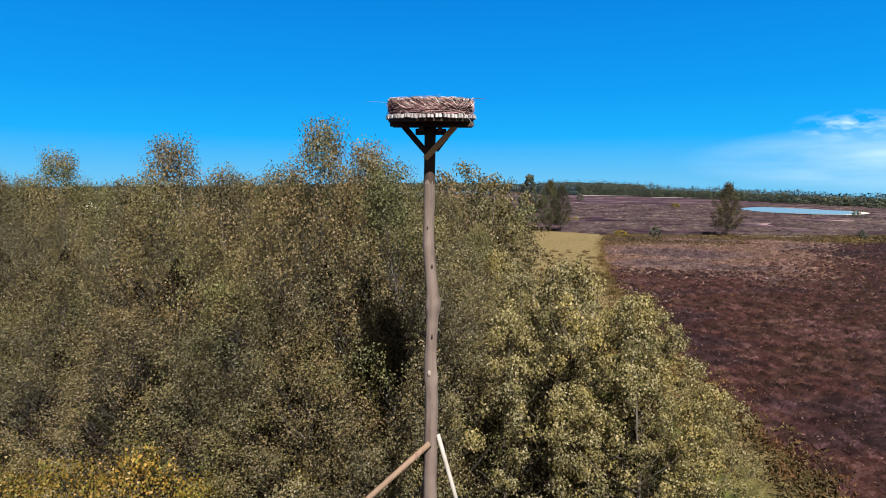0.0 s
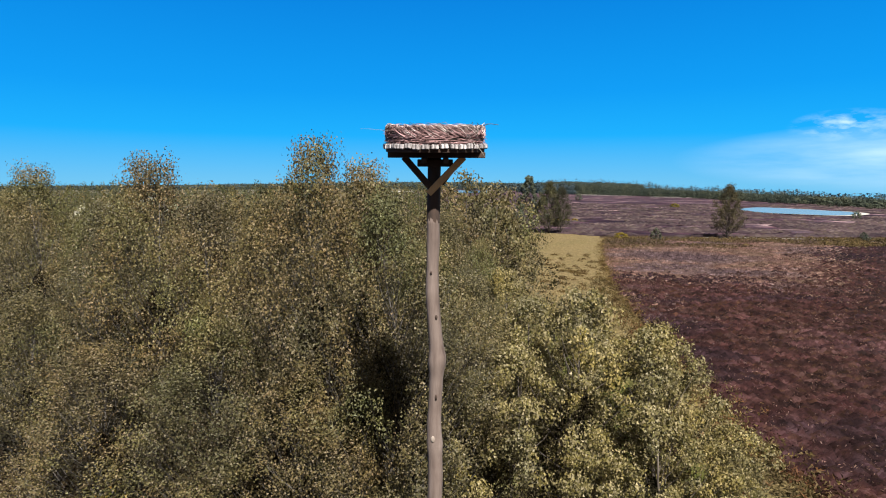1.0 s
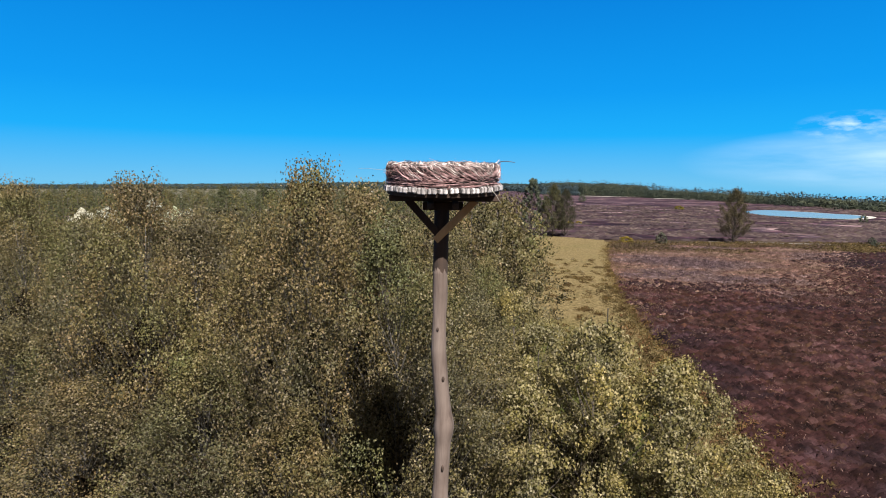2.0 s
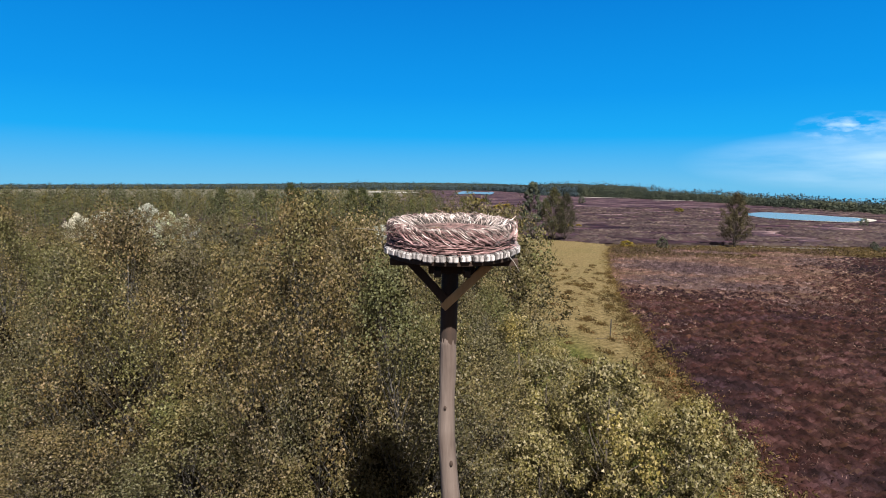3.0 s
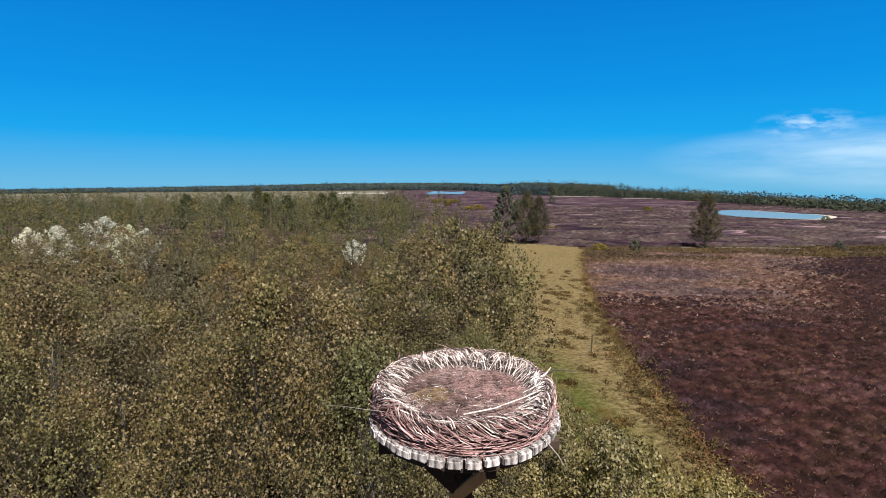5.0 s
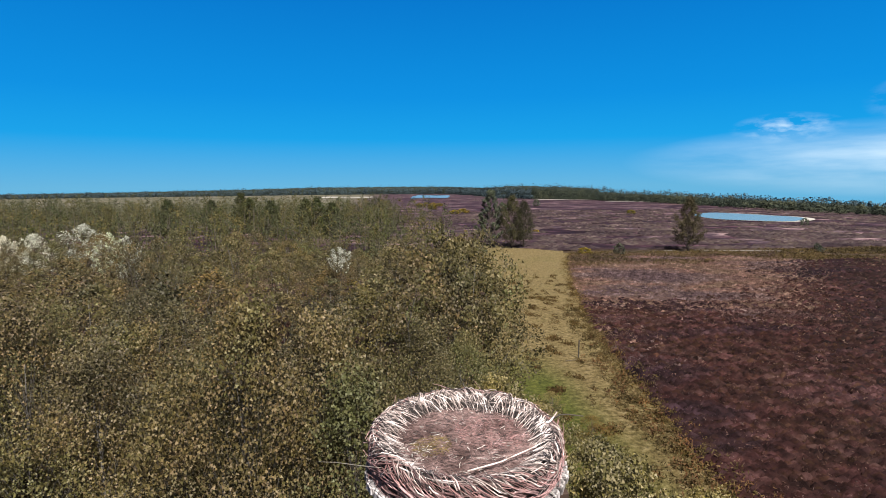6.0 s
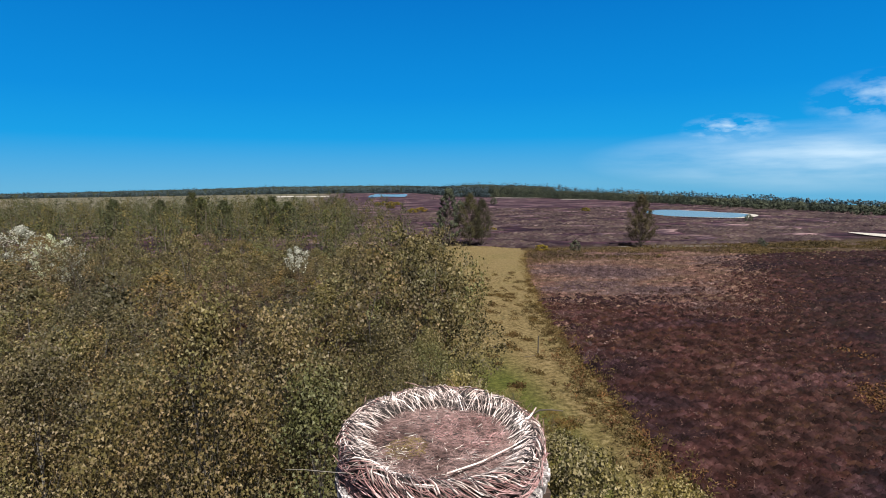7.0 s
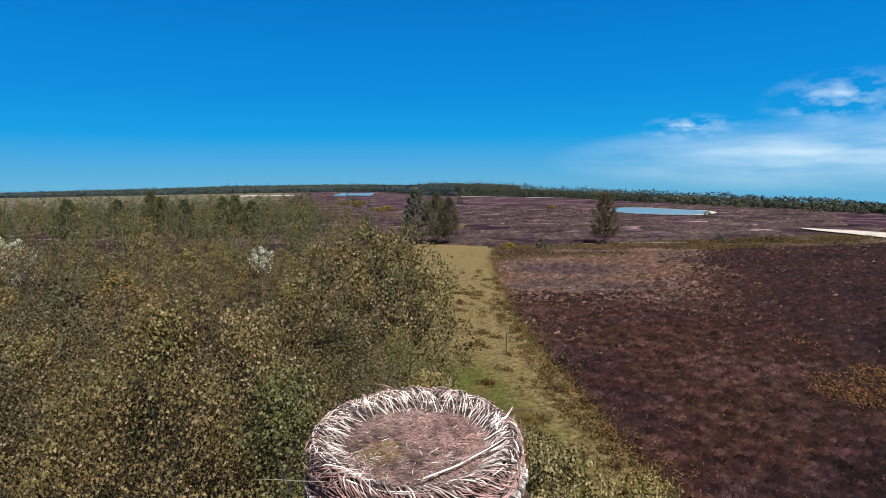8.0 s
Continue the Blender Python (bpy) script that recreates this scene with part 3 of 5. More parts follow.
def sandy_track():
    verts, faces = [], []
    line = [(60.0, 119.5), (70, 119.0), (82, 116.5), (100, 111.0), (120, 103.0), (145, 92.0), (190, 70.0)]
    for k in range(91):
        x = 60 + 130 * k / 90
        y = eased(line, x) + 0.8 * noise.noise(Vector((x * 0.1, 0, 6)))
        half = 0.20 + 0.40 * noise.noise(Vector((x * 0.15, 3, 6)))
        verts += [(x, y - half, ground_height(x, y - half) + 0.05), (x, y + half, ground_height(x, y + half) + 0.05)]
        if k:
            n = len(verts)
            faces.append((n - 4, n - 2, n - 1, n - 3))
    tagged(new("track", mesh_of("track", verts, faces, SAND, True)), "narrow pale sandy track across the heath", "track", kind="structure")


sandy_track()


# ---- trees ----
def crown_points(rng, height, radius, low, clumps, per, spread, peak=0.45, spiky=0.0, shell=0.55, droop=0.0, inward=0.45, crest=2.5, lobes=0.0):
    """Leaf places in clumps hung on limbs, the way each leaf faces, and the limbs' lines."""
    limbs, pts, outs = [], [], []
    own = rng.uniform(0, 50)
    for k in range(clumps):
        u = (k + rng.uniform(0, 1)) / clumps
        h = low + (1 - low) * u
        if h < peak:
            prof = 0.75 + 0.25 * (h - low) / max(peak - low, 0.01)
        else:
            prof = max(0.16, 1 - ((h - peak) / (1 - peak)) ** crest)
        a = k * 2.39996 + rng.uniform(-0.5, 0.5)
        r = radius * prof * math.sqrt(rng.uniform(shell, 1.0)) * rng.uniform(0.84, 1.12)
        r *= 1 + lobes * noise.noise(Vector((1.5 * math.cos(a) + own, 1.5 * math.sin(a), 5 * h)))
        tip = np.array([r * math.cos(a), r * math.sin(a), h * height])
        root_h = max(0.05, h - 0.10 - 0.18 * r / max(radius, 0.1))
        root = np.array([0, 0, root_h * height])
        limbs.append((root, tip))
        wide = spread * rng.uniform(0.6, 1.35)
        m = int(per * rng.uniform(0.75, 1.25) * (wide / spread) ** 1.5)
        way = rng.normal(size=(m, 3))
        way /= np.linalg.norm(way, axis=1)[:, None] + 1e-9
        c = way * wide * rng.uniform(0.35, 1.25, size=(m, 1)) ** 0.8 * np.array([1, 1, 0.8 + spiky])
        # foliage also runs back along the limb and hangs from its tip
        back = rng.uniform(0, 1, size=(m, 1)) ** 2 * inward
        place = tip + c - (tip - root) * back
        place[:, 2] -= droop * rng.uniform(0, 1, m) ** 2
        pts.append(place)
        face = way * np.array([1.0, 1.0, 0.5]) + np.array([0.45 * math.cos(a), 0.45 * math.sin(a), 0.05])
        outs.append(face / (np.linalg.norm(face, axis=1)[:, None] + 1e-9))
    pts, outs = np.concatenate(pts), np.concatenate(outs)
    top = np.percentile(pts[:, 2], 99.8)
    pts[:, 2] = np.where(pts[:, 2] > 0.5 * height, 0.5 * height + (pts[:, 2] - 0.5 * height) * 0.5 * height / (top - 0.5 * height), pts[:, 2])
    pts[:, 2] = np.maximum(pts[:, 2], 0.15)
    return pts, outs, limbs


def trunk_mesh(rng, height, girth, limbs, mat, share=1.0, sides=6):
    bend = rng.uniform(-0.25, 0.25, size=(6, 2))
    line = [(bend[k][0] * (k > 0), bend[k][1] * (k > 0), height * 0.90 * k / 5) for k in range(6)]
    pieces = [tube(line, [girth * (1 - 0.17 * k) for k in range(6)], sides)]
    for root, tip in limbs:
        if rng.uniform() > share:
            continue
        k = min(root[2] / (height * 0.95) * 5, 4.99)
        i = int(k)
        at = Vector(line[i]).lerp(Vector(line[i + 1]), k - i)
        t = Vector(tip)
        mid = at.lerp(t, 0.5) + Vector((0, 0, -0.08 * (t - at).length))
        g = girth * (1 - 0.17 * k) * 0.4
        pieces.append(tube([at, mid, t], [g, g * 0.6, g * 0.15], 4, False))
    v, f = joined(pieces)
    return mesh_of("trunk", v, f, mat, True)


def tree(name, label, rng, height, radius, low, clumps, per, spread, leaf, girth, leaf_mat, bark, category="tree", share=1.0, group="", core=0, **shape):
    pts, outs, limbs = crown_points(rng, height, radius, low, clumps, per, spread, **shape)
    ob = tagged(new(name), label, category, group)
    part("trunk", trunk_mesh(rng, height, girth, limbs, bark, share), bark, ob)
    part("crown", leaf_mesh("crown", pts, rng, leaf[0], leaf[1], leaf_mat, 0.0, outs, leaf[0] < 0.18), leaf_mat, ob)
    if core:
        # near-black inner leaves close to the stem, crown shade put into their colour
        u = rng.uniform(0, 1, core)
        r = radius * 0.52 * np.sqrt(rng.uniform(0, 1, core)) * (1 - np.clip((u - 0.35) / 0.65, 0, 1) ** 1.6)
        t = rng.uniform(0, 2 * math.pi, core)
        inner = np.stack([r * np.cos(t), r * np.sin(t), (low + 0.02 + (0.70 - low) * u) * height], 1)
        twigs = part("inner_brush", leaf_mesh("inner_brush", inner, rng, 0.22 * height / 10, 0.085 * height / 10, CROWN_SHADE, 0.0), CROWN_SHADE, ob, "near-black inner leaves, shade painted into the crown")
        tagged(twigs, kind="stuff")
    return ob


def placed(x, y, scale=(1, 1, 1), turn=0.0):
    return Matrix.LocRotScale((x, y, ground_height(x, y) - 0.03), Euler((0, 0, turn)), scale)


class Stand:
    """A few built trees, of which the first use takes the tree itself and later ones copies."""

    def __init__(self, built):
        self.built, self.used = built, [False] * len(built)

    def plant(self, k, x, y, scale, turn):
        k %= len(self.built)
        if not self.used[k]:
            self.used[k] = True
            self.built[k].matrix_basis = placed(x, y, scale, turn)
            return self.built[k]
        old = self.built[k].scale
        return copy_thing(self.built[k], placed(x, y, [a / b for a, b in zip(scale, old)], turn))


R = np.random.default_rng(7)
BIRCH = "slender birch with small olive leaves in the wood"
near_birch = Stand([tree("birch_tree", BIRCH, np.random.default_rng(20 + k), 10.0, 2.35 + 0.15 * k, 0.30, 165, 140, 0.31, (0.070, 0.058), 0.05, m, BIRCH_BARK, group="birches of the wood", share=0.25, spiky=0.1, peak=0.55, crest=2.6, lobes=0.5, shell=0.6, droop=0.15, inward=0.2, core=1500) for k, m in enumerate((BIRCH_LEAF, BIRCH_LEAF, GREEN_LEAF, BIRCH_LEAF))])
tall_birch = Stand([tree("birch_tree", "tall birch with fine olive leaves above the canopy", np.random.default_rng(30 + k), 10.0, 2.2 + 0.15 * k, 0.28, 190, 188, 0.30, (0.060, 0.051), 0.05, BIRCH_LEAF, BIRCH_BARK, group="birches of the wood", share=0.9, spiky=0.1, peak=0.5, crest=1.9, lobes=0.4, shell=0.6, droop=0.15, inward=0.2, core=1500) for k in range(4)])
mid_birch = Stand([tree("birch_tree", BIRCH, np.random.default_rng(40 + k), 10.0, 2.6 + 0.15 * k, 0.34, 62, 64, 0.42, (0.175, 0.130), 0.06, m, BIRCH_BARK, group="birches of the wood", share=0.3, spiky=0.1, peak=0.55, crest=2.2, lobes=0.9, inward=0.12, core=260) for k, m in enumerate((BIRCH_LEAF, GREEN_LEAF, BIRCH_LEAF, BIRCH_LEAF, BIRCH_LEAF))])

# the tall birches that stand out of the canopy
TALL = [(-2.95, 4.9, 13.2), (-1.2, 4.7, 12.1), (-0.1, 5.4, 10.6), (-4.2, 5.5, 12.0), (-1.9, 5.9, 12.7), (-3.4, 3.9, 8.0), (-6.4, 7.0, 12.0), (-7.9, 6.9, 12.9), (-6.6, 9.1, 11.8), (-9.6, 7.8, 11.7), (-14.0, 11.0, 12.7), (-12.2, 11.4, 11.5), (-16.4, 12.6, 11.8), (1.6, 23.0, 12.7), (3.2, 24.0, 12.0), (0.2, 20.0, 12.2), (4.2, 25.0, 10.4), (-10.6, 12.4, 11.7), (-5.4, 12.0, 11.5), (-2.6, 10.4, 11.9), (0.3, 11.4, 11.2), (-18.8, 14.0, 12.0), (-5.4, 4.6, 9.0), (-8.4, 4.8, 8.3), (-11.8, 7.2, 9.0), (1.0, 8.4, 9.4)]
for k, (x, y, h) in enumerate(TALL):
    (tall_birch if y < 19 else mid_birch).plant(k, x, y, (1.08, 1.08, h / 10.0), R.uniform(0, 6.28))


def wood_east(y):
    """Where the wood ends towards the path."""
    return eased([(0, -0.6), (6, -0.4), (10, 0.6), (14, 1.4), (20, 2.4), (32, 4.0), (45, 5.2), (60, 6.0), (90, 7.4), (150, 7.0), (260, -8.0)], y)


count = 0
y = 7.6
while y < 15.5:
    half = (y + 10.5) * 0.80 + 1.5
    x = wood_east(y)
    while x > -half:
        px, py = x + R.uniform(-1.1, 1.1), y + R.uniform(-0.9, 0.9)
        if all((px - a) ** 2 + (py - b) ** 2 > 3.4 for a, b, _ in TALL):
            h = 10.2 + 1.4 * noise.noise(Vector((px * 0.16, py * 0.16, 0))) + R.uniform(-1.7, 1.2)
            h -= 2.6 * max(0.0, 1 - (y - 5.9) / 2.6) + 0.8 * max(0.0, 1 - (wood_east(py) - px) / 3)
            w = R.uniform(0.85, 1.2)
            near_birch.plant(count, px, py, (w, w, h / 10), R.uniform(0, 6.28))
            count += 1
        x -= 3.9
    y += 3.7
y = 18.5
while y < 76:
    half = (y + 8) * 0.80 + 3
    x = wood_east(y)
    while x > -half:
        px, py = x + R.uniform(-1.4, 1.4), y + R.uniform(-1.4, 1.4)
        h = 9.6 + 2.0 * noise.noise(Vector((px * 0.09, py * 0.09, 5))) + R.uniform(-3.2, 1.7) - 0.020 * (y - 21)
        w = R.uniform(1.0, 1.35)
        mid_birch.plant(count, px, py, (w, w, h / 10), R.uniform(0, 6.28))
        count += 1
        x -= 5.9
    y += 5.6


def young_wood():
    """The far part of the wood, where single trees can no longer be counted."""
    rng = np.random.default_rng(61)
    for mat, seed in ((YOUNG_LEAF, 1), (BROWN_LEAF, 2)):
        clouds, facing, trunks = [], [], []
        y = 80.0 + seed * 4
        while y < 290:
            half = (y + 8) * 0.80 + 6
            x = wood_east(y)
            while x > -half:
                px, py = x + rng.uniform(-5, 5), y + rng.uniform(-4, 4)
                if noise.noise(Vector((px * 0.02, py * 0.03, 9))) > -0.5:
                    h = 10.5 + 2.2 * noise.noise(Vector((px * 0.05, py * 0.05, 5))) + rng.uniform(-4.6, 2.0) - 0.008 * abs(y - 160)
                    pts, outs, _ = crown_points(rng, h, rng.uniform(1.6, 3.2), 0.05, 22, 13, 0.55, spiky=0.4, lobes=0.5)
                    facing.append(outs)
                    clouds.append(pts + np.array([px, py, ground_height(px, py)]))
                    trunks.append(tube([(px, py, -0.2), (px, py, h * 0.8)], [0.1, 0.03], 4, False))
                x -= 8.2
            y += 8.4
        leaves, faces = leaf_cloud(np.concatenate(clouds), rng, 0.46, 0.32, small=True, out=np.concatenate(facing))
        ob = new("young_wood", mesh_of("young_wood", leaves.tolist(), faces.tolist(), mat))
        tagged(ob, "distant young birch wood with thin brownish green crowns", "woodland", kind="stuff")
        v, f = joined(trunks)
        part("trunks", mesh_of("trunks", v, f, BARK), BARK, ob)


young_wood()

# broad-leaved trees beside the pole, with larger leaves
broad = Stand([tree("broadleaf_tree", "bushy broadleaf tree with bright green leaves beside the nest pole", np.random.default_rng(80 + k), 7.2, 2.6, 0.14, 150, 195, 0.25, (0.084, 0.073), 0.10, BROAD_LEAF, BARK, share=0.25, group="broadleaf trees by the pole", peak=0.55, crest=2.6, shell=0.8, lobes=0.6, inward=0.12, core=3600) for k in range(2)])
for k, (x, y, h, w) in enumerate([(4.0, 6.6, 8.9, 0.98), (6.3, 7.0, 7.8, 0.88), (2.0, 5.4, 7.7, 0.85), (7.3, 8.2, 6.2, 0.75), (3.0, 9.6, 8.1, 0.95), (5.0, 10.4, 7.5, 0.9), (2.7, 13.6, 8.4, 0.9), (4.4, 15.4, 6.8, 0.85), (5.5, 4.7, 6.4, 0.8), (7.6, 5.6, 5.0, 0.62)]):
    broad.plant(k, x, y, (1.13 * w, 1.13 * w, h / 7.0), R.uniform(0, 6.28))

# low shrubs at the wood's foot
shrub = Stand([tree("shrub", "low yellow green shrub at the wood's edge", np.random.default_rng(90 + k), 4.2, 1.9, 0.05, 70, 110, 0.34, (0.09, 0.07), 0.06, m, BARK, "shrub", group="shrubs at the wood's foot", peak=0.4) for k, m in enumerate((YELLOW_LEAF, BROAD_LEAF))])
for k, (x, y, h) in enumerate([(-7.2, 2.8, 5.3), (-12.4, 4.4, 5.2), (-5.7, 2.6, 4.6), (-3.4, 3.2, 4.4), (-8.9, 2.6, 5.1), (-1.3, 4.2, 5.0), (-10.8, 3.2, 4.4), (-14.5, 5.2, 5.4)]):
    shrub.plant(k, x, y, (1, 1, h / 4.2), R.uniform(0, 6.28))
shrub.plant(0, 10.3, 25.8, (0.6, 0.6, 0.42), 1.0)
shrub.plant(1, 9.4, 31.0, (0.5, 0.5, 0.3), 2.0)

# blossoming trees in the wood
bloom = Stand([tree("blossom_tree", "wild cherry in full white blossom in the wood", np.random.default_rng(100 + k), 9.0, 2.6, 0.5, 64, 60, 0.25, (0.16, 0.13), 0.10, BLOSSOM, BARK, share=0.8, group="blossoming trees", peak=0.7, shell=0.2, lobes=0.8) for k in range(2)])
for k, (x, y, h, w) in enumerate([(-41.5, 73.0, 10.4, 1.5), (-37.0, 70.0, 9.4, 1.0), (-47.5, 72.5, 9.3, 1.1), (-33.0, 66.0, 9.2, 0.9), (-51.5, 73.0, 9.0, 0.9)]):
    bloom.plant(k, x, y, (w, w, h / 9), R.uniform(0, 6.28))
small_bloom = tree("blossom_tree", "slim wild cherry blossoming only at its top", np.random.default_rng(103), 9.5, 1.3, 0.86, 20, 54, 0.16, (0.13, 0.11), 0.07, BLOSSOM, BARK, share=0.8, group="blossoming trees", peak=0.92, shell=0.1)
small_bloom.matrix_basis = placed(-5.7, 46.0)

# dark conifers in the far wood
spruce = Stand([tree("conifer_tree", "dark green conifer standing in the young wood", np.random.default_rng(105), 11.0, 3.0, 0.06, 70, 70, 0.50, (0.30, 0.18), 0.12, SPRUCE_LEAF, BARK, group="conifers in the wood", peak=0.35, lobes=0.5)])
for x, y, h in [(-51.0, 184.0, 13.2), (-47.5, 181.0, 11.6), (-71.0, 176.0, 11.2), (-28.0, 170.0, 11.4), (-24.5, 167.0, 12.0), (-19.0, 160.0, 10.6), (-58.5, 178.0, 11.0), (-39.0, 172.0, 10.8)]:
    spruce.plant(0, x, y, (1.25, 1.25, h / 11), R.uniform(0, 6.28))

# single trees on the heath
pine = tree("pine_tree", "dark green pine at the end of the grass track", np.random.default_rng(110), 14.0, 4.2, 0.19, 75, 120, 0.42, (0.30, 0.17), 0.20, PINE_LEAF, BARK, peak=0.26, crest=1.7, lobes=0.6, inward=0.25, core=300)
pine.matrix_basis = placed(21.8, 130.5)
bare = Stand([tree("budding_tree", "thin grey brown tree just coming into leaf", np.random.default_rng(120 + k), 12.8, 3.3, 0.20, 90, 120, 0.50, (0.20, 0.13), 0.14, BUD_LEAF, BARK, group="trees beside the pine", spiky=0.4) for k in range(2)])
bare.plant(0, 26.6, 128.5, (1, 1, 1), 0.4)
bare.plant(1, 29.4, 128.0, (0.85, 0.85, 0.9), 2.0)
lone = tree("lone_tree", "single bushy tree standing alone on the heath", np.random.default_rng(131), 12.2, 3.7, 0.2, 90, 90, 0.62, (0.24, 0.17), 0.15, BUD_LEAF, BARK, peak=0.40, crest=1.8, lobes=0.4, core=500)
lone.matrix_basis = placed(65.2, 118.6)

gorse = Stand([tree("gorse_bush", "yellow flowering gorse bush on the heath", np.random.default_rng(140), 2.0, 1.3, 0.05, 26, 26, 0.25, (0.26, 0.2), 0.04, GORSE, BARK, "bush", group="gorse bushes")])
for x, y, s in [(40.2, 115.6, 1.2), (36.5, 169, 0.9), (39.7, 169, 1.0), (43, 171, 0.8), (30, 300, 2.0), (36, 310, 2.2), (22, 360, 2.4), (120, 280, 1.8), (16, 415, 2.2), (21, 418, 2.4), (26, 414, 2.4), (31, 420, 2.0), (60, 101, 0.5)]:
    gorse.plant(0, x, y, (1.3 * s, 1.1 * s, 0.6 * s), R.uniform(0, 6.28))
dark = Stand([tree("juniper_bush", "dark low bush on the open heath", np.random.default_rng(150), 2.6, 1.5, 0.05, 26, 26, 0.28, (0.3, 0.2), 0.05, PINE_LEAF, BARK, "bush", group="dark bushes on the heath")])
for x, y, s in [(47.0, 113.2, 1.0), (147, 190, 1.1), (92, 112, 0.6), (96, 118, 0.6), (18.5, 118, 0.5), (60, 320, 2.2), (66, 330, 2.0), (100, 400, 2.0)]:
    dark.plant(0, x, y, (s, s, s), R.uniform(0, 6.28))


# ---- far wood on the horizon ----
def far_wood():
    rng = np.random.default_rng(11)
    front, back = ([], []), ([], [])

    def crown(bearing, d, h, n, into, girth=1.0):
        way = rng.normal(size=(n, 3))
        way /= np.linalg.norm(way, axis=1)[:, None]
        way[:, 2] = np.sign(way[:, 2]) * np.abs(way[:, 2]) ** 0.6
        r = (1.0 + 0.22 * h) * girth
        x, y = d * math.sin(bearing), d * math.cos(bearing)
        foot = ground_height(x, y) - 0.15 * h
        at = np.array([x, y, 0.5 * (h + foot)])
        p = way * rng.uniform(0.60, 1.0, size=(n, 1)) * np.array([r, r, 0.5 * (h - foot)])
        p *= 1 + 0.12 * np.sin(way[:, :1] * 5 + bearing * 900) * np.cos(way[:, 2:] * 4)
        into[0].append(at + p)
        into[1].append(way)

    a = -50.0
    while a < 68:
        edge = eased(WOOD_EDGE, a)
        step = math.degrees((3.4 + 0.0028 * edge) / edge)
        top = 14.0 + (eased(WOOD_TOP, a) + 1.6 * noise.noise(Vector((a * 0.42, 7, 0)))) * edge / 1000
        grove = 0.5 + 0.5 * noise.noise(Vector((a * 0.9, 0, 0)))
        top *= 0.96 + 0.10 * noise.noise(Vector((a * 1.7, 4, 0))) if edge > 650 else 1.0 + 0.13 * noise.noise(Vector((a * 1.2, 4, 0)))
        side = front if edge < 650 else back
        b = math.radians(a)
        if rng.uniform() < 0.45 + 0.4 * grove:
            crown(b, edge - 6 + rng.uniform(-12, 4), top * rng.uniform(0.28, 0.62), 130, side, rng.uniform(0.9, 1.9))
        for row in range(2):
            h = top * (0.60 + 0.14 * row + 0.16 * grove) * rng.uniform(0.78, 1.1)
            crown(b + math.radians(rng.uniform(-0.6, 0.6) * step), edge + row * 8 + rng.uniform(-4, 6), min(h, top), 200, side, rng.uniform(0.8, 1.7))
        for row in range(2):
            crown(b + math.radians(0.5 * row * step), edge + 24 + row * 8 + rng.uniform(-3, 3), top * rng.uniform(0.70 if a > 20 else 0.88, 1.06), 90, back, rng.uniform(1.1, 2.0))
        a += step
    # the closed canopy behind the wood's edge
    verts, faces = [], []
    bearings = [-50 + 0.3 * k for k in range(394)]
    for a in bearings:
        edge = eased(WOOD_EDGE, a)
        top = 14.0 + eased(WOOD_TOP, a) * edge / 1000
        b = math.radians(a)
        for out, share in ((12, 0.0), (14, 0.55), (20, 0.80), (30, 0.90), (44, 0.88), (80, 0.0)):
            d = edge + out
            x, y = d * math.sin(b), d * math.cos(b)
            low = ground_height(x, y) - 2.0
            z = low + (top - low) * share * (0.72 if a > 20 else 0.9) * (1 + 0.09 * noise.noise(Vector((x * 0.12, y * 0.12, 1)))) if share else low
            verts.append((x, y, z))
    for k in range(len(bearings) - 1):
        for r in range(5):
            a = k * 6 + r
            faces.append((a, a + 6, a + 7, a + 1))
    tagged(new("far_wood", mesh_of("far_wood", verts, faces, CANOPY, True)), "closed dark canopy of the distant wood", "woodland", kind="stuff")
    # hedgerows across the fields
    for a0, a1, d0, d1, h in ((-40, -27, 430, 520, 6), (-33, -21, 640, 600, 7), (-26, -12, 820, 780, 7), (-16, -5, 560, 640, 6), (8, 13, 560, 470, 6)):
        n = int(math.radians(abs(a1 - a0)) * d0 / 5)
        for k in range(n):
            u = k / n
            if noise.noise(Vector((u * 9, a0, 0))) > -0.12:
                crown(math.radians(a0 + (a1 - a0) * u), d0 + (d1 - d0) * u, h * rng.uniform(0.5, 1.2), 34, front)
    for pts, size, mat, label in ((front, 0.95, FAR_LEAF, "dark green wood along the far edge of the heath"), (back, 1.6, FAR_HAZE, "distant wood along the horizon, haze put into its bluish colour")):
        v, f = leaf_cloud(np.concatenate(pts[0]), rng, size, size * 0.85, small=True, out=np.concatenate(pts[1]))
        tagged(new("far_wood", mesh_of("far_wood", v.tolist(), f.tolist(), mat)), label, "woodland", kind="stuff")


far_wood()


# ---- heather, dead grass and tussocks ----
def scatter(name, label, category, mat, seed, count, stretch, east, blades, size, height, lump=0.22, up=0.1):
    """Loose clumps of blades over a stretch of ground, one uncounted growth."""
    rng = np.random.default_rng(seed)
    centres = []
    lo, hi = stretch
    while len(centres) < count:
        y = lo + (hi - lo) * rng.uniform() ** 1.5
        x = east(y, rng)
        if x is None:
            continue
        centres.append((x, y, ground_height(x, y)))
    c = np.repeat(np.array(centres), blades, 0)
    grow = np.repeat(rng.uniform(0.5, 1.5, size=len(centres)), blades)
    j = rng.normal(size=c.shape) * lump
    j[:, 2] = rng.uniform(0.1, 1.0, len(c)) * height * grow
    v, f = leaf_cloud(c + j, rng, size[0], size[1], up, small=True)
    ob = new(name, mesh_of(name, v.tolist(), f.tolist(), mat))
    return tagged(ob, label, category, kind="stuff")


